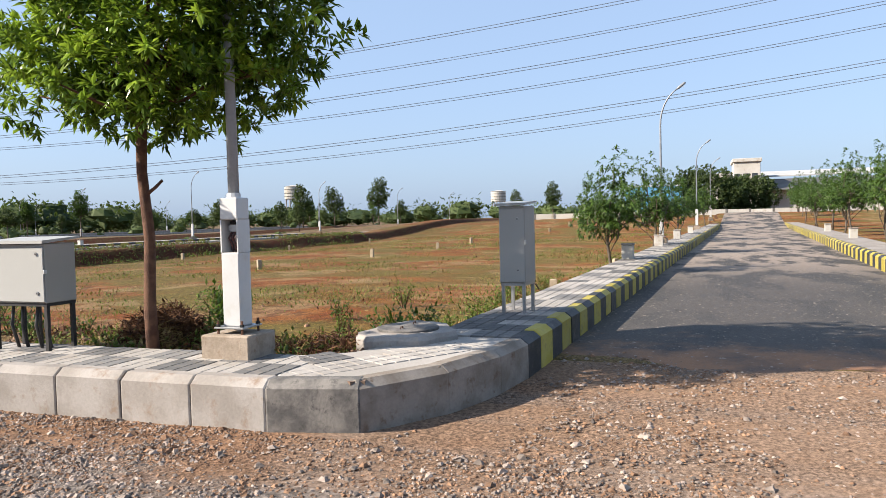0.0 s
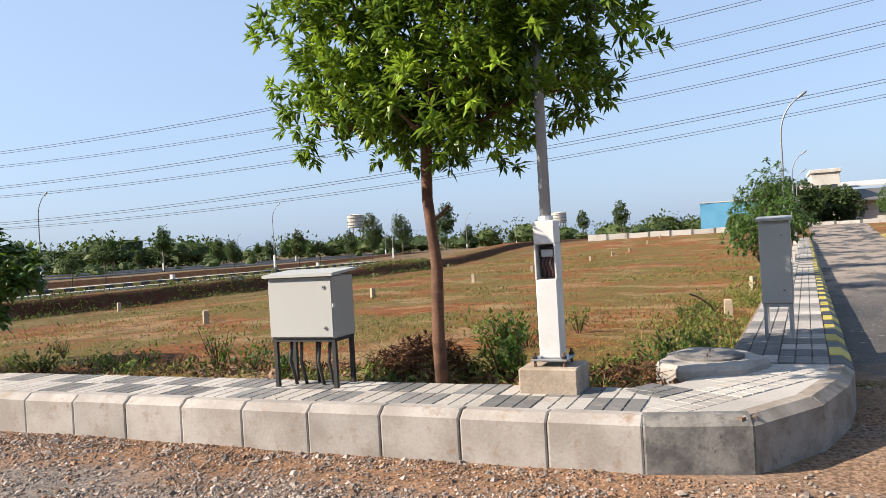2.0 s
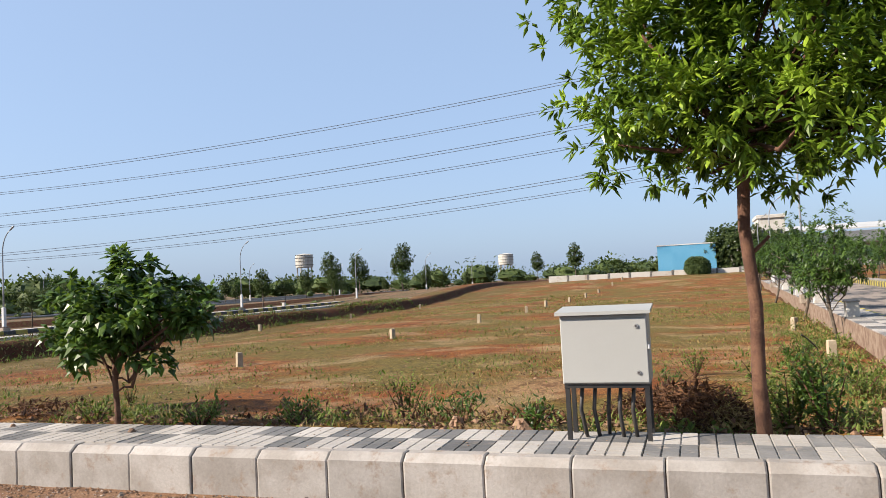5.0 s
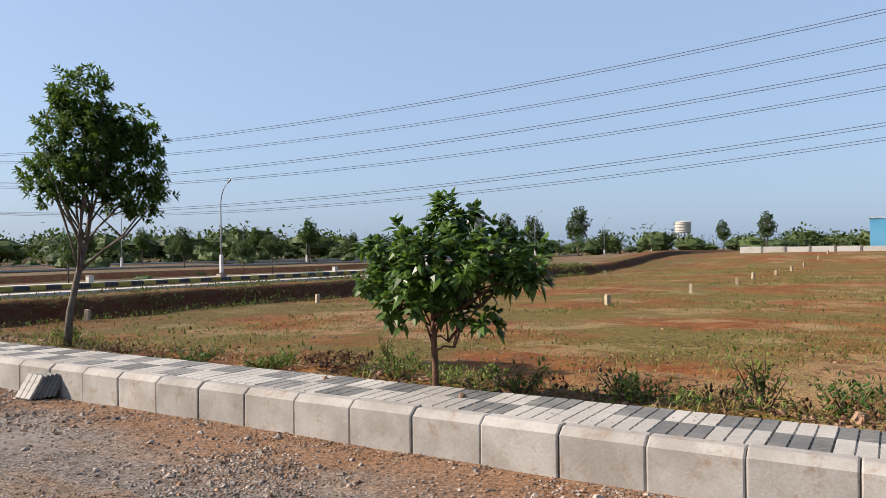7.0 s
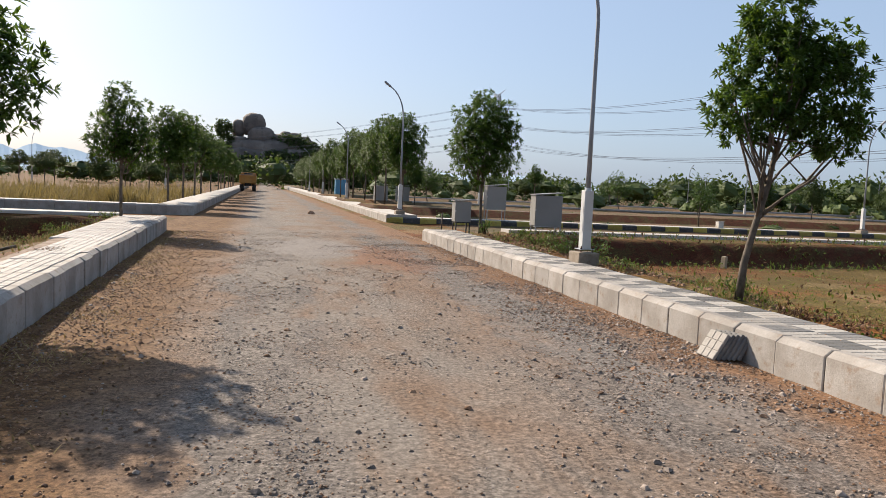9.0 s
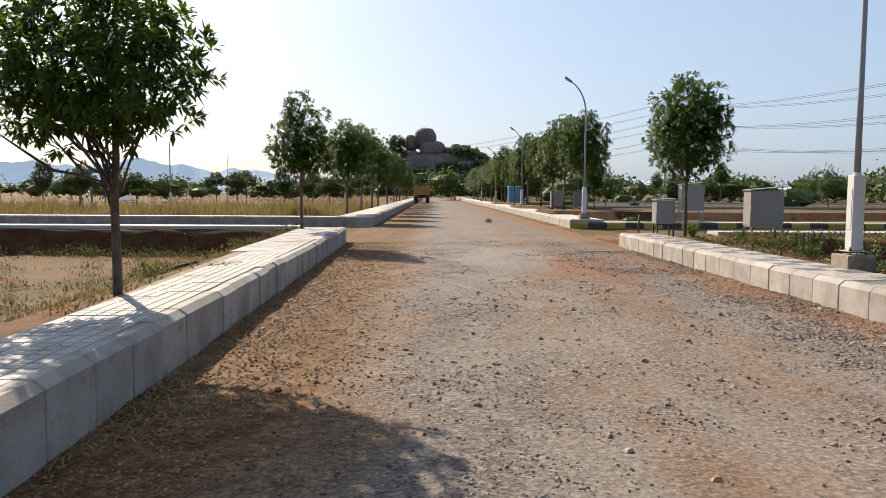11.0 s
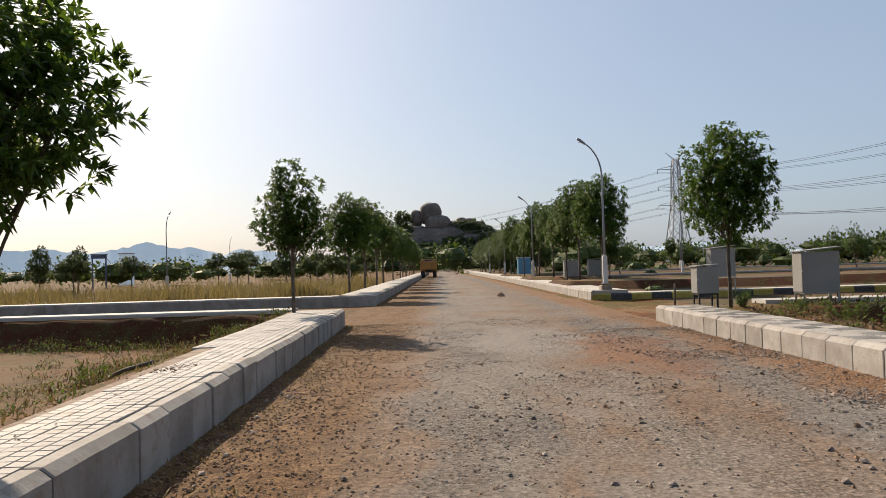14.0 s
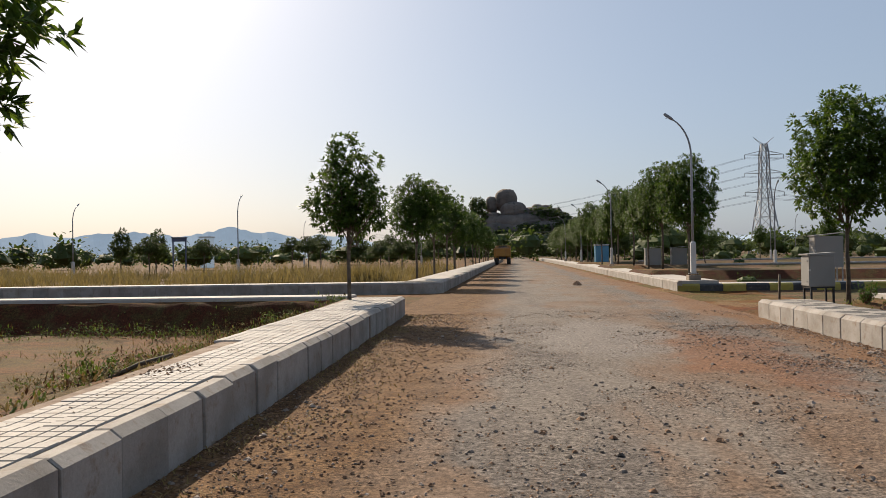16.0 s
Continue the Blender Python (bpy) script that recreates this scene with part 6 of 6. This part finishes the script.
def pylon(x, y, h, turn, label):
    t = thing("power_pylon", pose(x, y, -0.2, rz=turn), label, "pylon", "power pylons")
    levels = [(0, 4.2), (0.16, 3.3), (0.32, 2.5), (0.46, 1.8), (0.58, 1.4), (0.72, 1.3), (0.86, 1.15), (0.94, 0.8)]
    s = Shape()
    for sx in (-1, 1):
        for sy in (-1, 1):
            s.tube([(sx * w_, sy * w_, z * h) for z, w_ in levels], [0.2] * len(levels), 4)
    for (z0, a), (z1, b) in zip(levels, levels[1:]):
        c = [(-1, -1), (1, -1), (1, 1), (-1, 1)]
        for k in range(4):
            p, q = c[k], c[(k + 1) % 4]
            s.tube([(p[0] * a, p[1] * a, z0 * h), (q[0] * b, q[1] * b, z1 * h)], [0.11, 0.11], 4, caps=False)
            s.tube([(q[0] * a, q[1] * a, z0 * h), (p[0] * b, p[1] * b, z1 * h)], [0.11, 0.11], 4, caps=False)
            s.tube([(p[0] * b, p[1] * b, z1 * h), (q[0] * b, q[1] * b, z1 * h)], [0.07, 0.07], 4, caps=False)
    part("lattice", s, LATTICE, t)
    for z in ARMS:
        for sx in (-1, 1):
            a = Shape()
            for sy in (-0.7, 0.7):
                a.tube([(sx * 0.8, sy, z), (sx * 6.3, 0, z + 0.15)], [0.09, 0.06], 4, caps=False)
                a.tube([(sx * 0.8, sy, z + 1.4), (sx * 6.3, 0, z + 0.2)], [0.08, 0.05], 4, caps=False)
            arm = part("cross_arm", a, LATTICE, t)
            part("insulator", Shape().tube([(sx * 6.3, 0, z + 0.1), (sx * 6.3, 0, z - 1.3)], [0.09, 0.09], 6), CABLE, arm)
    for sx in (-1, 1):
        part("earth_peak", Shape().tube([(sx * 0.6, -0.6, 0.94 * h), (sx * 3.4, 0, h)], [0.09, 0.05], 4).tube([(sx * 0.6, 0.6, 0.94 * h), (sx * 3.4, 0, h)], [0.09, 0.05], 4), LATTICE, t)
    return t


ARMS = (20.3, 26.6, 32.6)
P1, P2 = Vector((77, 265, 0)), Vector((97, -95, 0))
LIFT2 = 9.0


def build_line():
    d = (P2 - P1).normalized()
    turn = math.degrees(math.atan2(d.y, d.x)) + 90
    across = Vector((-d.y, d.x, 0))
    pylon(P1.x, P1.y, 38.5, turn, "tall grey lattice pylon carrying power lines")
    P0 = P1 - d * 330 + Vector((-180, 0, 0))
    for side in (-1, 1):
        for k, z in enumerate(ARMS):
            s = Shape()
            for a, b, za, zb, sag in ((P1, P2, z - 1.3, z - 1.3 + LIFT2, 14.0 + 0.3 * k), (P1, P0, z - 1.3, z - 1.3, 9.0)):
                off = across * 6.3 * side
                pts = []
                for j in range(41):
                    u = j / 40
                    p = a.lerp(b, u) + off
                    pts.append((p.x, p.y, za + (zb - za) * u - 4 * sag * u * (1 - u)))
                for dz in (0.0, 0.34):
                    s.tube([(p[0], p[1], p[2] + dz) for p in pts], [0.036] * 41, 4, caps=False)
            tagged(new("power_line", s.mesh("power_line", CONDUCTOR)), "long sagging twin conductor of the power line", "power line", "conductors of the power line")


build_line()


def build_hill():
    rng = random.Random(81)
    s = Shape()

    def boulder(c, r, seed):
        n, q = 14, 9
        base = len(s.v)
        for i in range(q + 1):
            th = math.pi * i / q
            for j in range(n):
                ph = 2 * math.pi * j / n
                d = Vector((math.sin(th) * math.cos(ph), math.sin(th) * math.sin(ph), math.cos(th)))
                # flattened powers give the rounded-block shape of weathered granite
                k = 1 / (abs(d.x) ** 3.2 + abs(d.y) ** 3.2 + abs(d.z) ** 3.2) ** (1 / 3.2)
                k *= 1 + 0.10 * noise.noise(d * 2.2 + Vector((seed, 0, 0)))
                s.v.append((c[0] + d.x * r[0] * k, c[1] + d.y * r[1] * k, c[2] + d.z * r[2] * k))
        for i in range(q):
            for j in range(n):
                s.f.append((base + i * n + j, base + i * n + (j + 1) % n, base + (i + 1) * n + (j + 1) % n, base + (i + 1) * n + j))
    hill = thing("rock_hill", pose(-1, 420, 0), "dark hill of piled weathered granite boulders", "rocky hill")
    blocks = [(-8.2, 0, 30.8, 6, 6, 6), (-16, 1, 28.5, 3.4, 5, 4.6), (-4.1, -3, 24.4, 7, 7, 5.2), (-16.2, -2, 21.6, 5.5, 6, 2.6), (8.6, 0, 25.7, 3, 4, 2.6), (13.3, 0, 25, 3.6, 4, 2.8),
              (18, 0, 23, 4, 5, 3), (5.5, -2, 22, 6, 6, 4.5), (11.8, -3, 20, 8, 7, 5), (19.5, -2, 19.4, 6, 6, 4.5), (23, -3, 15.7, 6, 6, 5), (-14.7, -4, 17, 8, 7, 5.5),
              (-7, -5, 16.3, 9, 8, 6.5), (2.4, -5, 17, 9, 8, 6), (-21, -5, 11.7, 8, 8, 7), (-11.5, -8, 10, 11, 8, 8), (0.9, -8, 9.5, 12, 8, 8), (13.3, -8, 10.7, 12, 8, 8)]
    blocks += [(24, -6, 10, 9, 8, 7), (32, -4, 6, 9, 8, 6), (-27, -4, 5.4, 8, 8, 6), (0, 8, 9, 26, 8, 12), (40, -2, 2, 10, 8, 5)]
    for k, (x, y, z, rx, ry, rz) in enumerate(blocks):
        s = Shape()
        boulder((x, y, z), (rx, ry, rz), k * 3.7)
        part("boulder", s, ROCK, hill, smooth=True)
    sc, _ = crown_shape([((-23.5, -5, 28), (4.5, 3, 4.5)), ((-21, -8, 20), (4, 3, 4)), ((6, -17, 13), (9, 3, 4)), ((-30, -11, 6), (8, 3, 5)), ((22, -15, 13), (8, 3, 5)), ((34, -13, 6), (12, 3, 5)), ((0, -18, 5), (32, 3, 6)), ((-10, -16, 12), (5, 3, 3)), ((16, -9, 25), (3, 2, 1.5)), ((11, -8, 22), (9, 3, 3.5)), ((21, -8, 19), (7, 3, 4))], 3600, 5, 1.6, 1.0, rng)
    part("scrub", sc, LEAF_FAR, hill, "dark scrub between the boulders")
    # hills on the horizon, blue by painted haze and a faint glow
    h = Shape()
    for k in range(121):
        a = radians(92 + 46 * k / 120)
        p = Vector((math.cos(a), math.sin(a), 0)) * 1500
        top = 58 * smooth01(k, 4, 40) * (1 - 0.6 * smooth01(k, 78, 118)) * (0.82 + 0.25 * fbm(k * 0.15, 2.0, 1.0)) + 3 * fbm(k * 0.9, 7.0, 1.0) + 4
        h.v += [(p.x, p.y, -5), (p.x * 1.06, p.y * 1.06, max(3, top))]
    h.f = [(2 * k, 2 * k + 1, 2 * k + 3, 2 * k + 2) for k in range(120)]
    structure("backdrop_hills", h, HAZE_GLOW, "long pale blue hazy hills on the horizon", "hills")
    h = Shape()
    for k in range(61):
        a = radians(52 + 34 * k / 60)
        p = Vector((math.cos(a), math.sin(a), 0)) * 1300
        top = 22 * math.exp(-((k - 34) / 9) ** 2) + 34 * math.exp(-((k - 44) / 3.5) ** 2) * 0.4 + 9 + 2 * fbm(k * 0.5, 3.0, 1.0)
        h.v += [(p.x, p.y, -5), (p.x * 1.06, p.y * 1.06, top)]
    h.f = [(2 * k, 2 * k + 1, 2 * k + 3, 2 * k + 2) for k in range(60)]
    structure("backdrop_ridge", h, HAZE_GLOW, "low hazy ridge behind the trees", "hills")


build_hill()


def build_far_clutter():
    # tipper truck standing on the track, seen from behind
    t = thing("tipper_truck", pose(-6.6, 118, height(-6.6, 118)), "orange tipper truck standing on the dirt track", "truck")
    body = Shape().box(-1.2, 0, 1.15, 1.2, 4.6, 1.3, 0.03)
    for x0, x1 in ((-1.2, -1.12), (1.12, 1.2)):
        body.box(x0, 0.1, 1.301, x1, 4.6, 2.35, 0.02)
    part("tipper_body", body, TRUCK, t)
    tail = part("tailgate", Shape().box(-1.18, -0.08, 1.2, 1.18, -0.005, 2.3, 0.02), TRUCK, t)
    for x in (-0.9, -0.3, 0.3, 0.9):
        part("rib", Shape().box(x - 0.05, -0.14, 1.22, x + 0.05, -0.082, 2.28), TRUCK, tail)
    part("load", Shape().box(-1.1, 0.15, 1.32, 1.1, 4.5, 2.45, 0.2), CLOD, t)
    cab = part("cab", Shape().box(-1.15, 4.75, 0.7, 1.15, 6.4, 2.75, 0.12), TRUCK, t)
    part("rear_window", Shape().box(-0.6, 4.73, 2.4, 0.6, 4.748, 2.65), GLASS, cab)
    part("chassis", Shape().box(-0.45, 0.2, 0.75, 0.45, 6.2, 1.14, 0.02), BLACK_STEEL, t)
    for y in (0.8, 2.0, 5.4):
        for sx in (-1, 1):
            w_ = part("wheel", Shape().tube([(sx * 0.62, y, 0.5), (sx * 0.66, y, 0.5), (sx * 1.1, y, 0.5), (sx * 1.14, y, 0.5)], [0.44, 0.5, 0.5, 0.44], 20), RUBBER, t)
            part("rim", Shape().tube([(sx * 1.141, y, 0.5), (sx * 1.16, y, 0.5)], [0.26, 0.2], 14), GALV, w_)
    for sx in (-1, 1):
        part("tail_light", Shape().box(sx * 0.95 - 0.12, -0.1, 0.85, sx * 0.95 + 0.12, 0.1, 1.0, 0.01), COPPER, t)
        part("mudflap", Shape().box(sx * 0.88 - 0.26, 0.16, 0.3, sx * 0.88 + 0.26, 0.18, 0.95), RUBBER, t)
    # blue cabin among the avenue trees
    b = thing("portable_cabin", pose(3.3, 84, 0.0), "small blue portable cabin under the avenue trees", "cabin")
    part("body", Shape().box(-0.6, -0.6, 0, 0.6, 0.6, 2.0, 0.04), SHEDBLUE, b)
    part("roof", Shape().box(-0.66, -0.66, 2.01, 0.66, 0.66, 2.12, 0.03), WHITE, b)
    part("door", Shape().box(-0.35, -0.63, 0.1, 0.35, -0.605, 1.85, 0.01), SHEDBLUE, b)
    # board on two posts and a pale block far across the field
    s = thing("site_board", pose(-47.9, 105, -0.2, rz=10), "blue-framed site board on two posts in the field", "signboard")
    for x in (-0.8, 0.8):
        part("post", Shape().box(x - 0.08, -0.08, 0, x + 0.08, 0.08, 4.4, 0.01), CLOTHBLUE, s)
    part("board", Shape().box(-0.95, -0.1, 3.9, 0.95, -0.082, 4.38, 0.006), CLOTHBLUE, s)
    part("hood", Shape().box(-1.0, -0.25, 4.41, 1.0, 0.25, 4.5, 0.01), CLOTHBLUE, s)
    p = thing("pale_hut", pose(-59.2, 140, -0.2), "pale low hut at the end of the field", "hut")
    # The hut wall takes the same glowing haze colour as the far hills.
    part("wall", Shape().box(-0.95, -0.9, 0, 0.95, 0.9, 5.4, 0.05), HAZE_GLOW, p)
    part("roof", Shape().box(-1.1, -1.05, 5.41, 1.1, 1.05, 5.6, 0.05), ROOFPALE, p)
    # far kerb lines of the next streets
    kerb_run("kerb_far_street_1", (6, 60.0), (140, 60.0), 1.2, [CONCRETE], "pale kerb line of a far street", limit=0, z=0.2, bar=False)
    kerb_run("kerb_far_street_2", (6, 79.6), (140, 79.6), 1.2, [CONCRETE], "pale kerb line of a far street", limit=0, z=0.25, bar=False)
    kerb_run("kerb_far_street_3", (8, 46.2), (140, 46.2), 1.2, [CONCRETE], "pale kerb line of a far street", limit=0, z=0.12, bar=False)
    structure("pavement_left_street", Shape().box(-60, 31.42, -0.5, -9.0, 32.35, 0.36, 0.03), TILE_BEIGE, "pale footpath strip above the cut bank", "pavement")
    # ruined culvert block at the bank
    c = thing("culvert_block", pose(30.5, 28.8, -0.35, rz=12), "grey concrete culvert end in the bank", "culvert")
    part("headwall", Shape().box(-0.8, -0.2, 0, 0.8, 0.2, 0.75, 0.04), CONCRETE_DARK, c)
    part("pipe", Shape().tube([(0, -0.4, 0.35), (0, -0.21, 0.35)], [0.28, 0.28], 16), CONCRETE, c)


build_far_clutter()
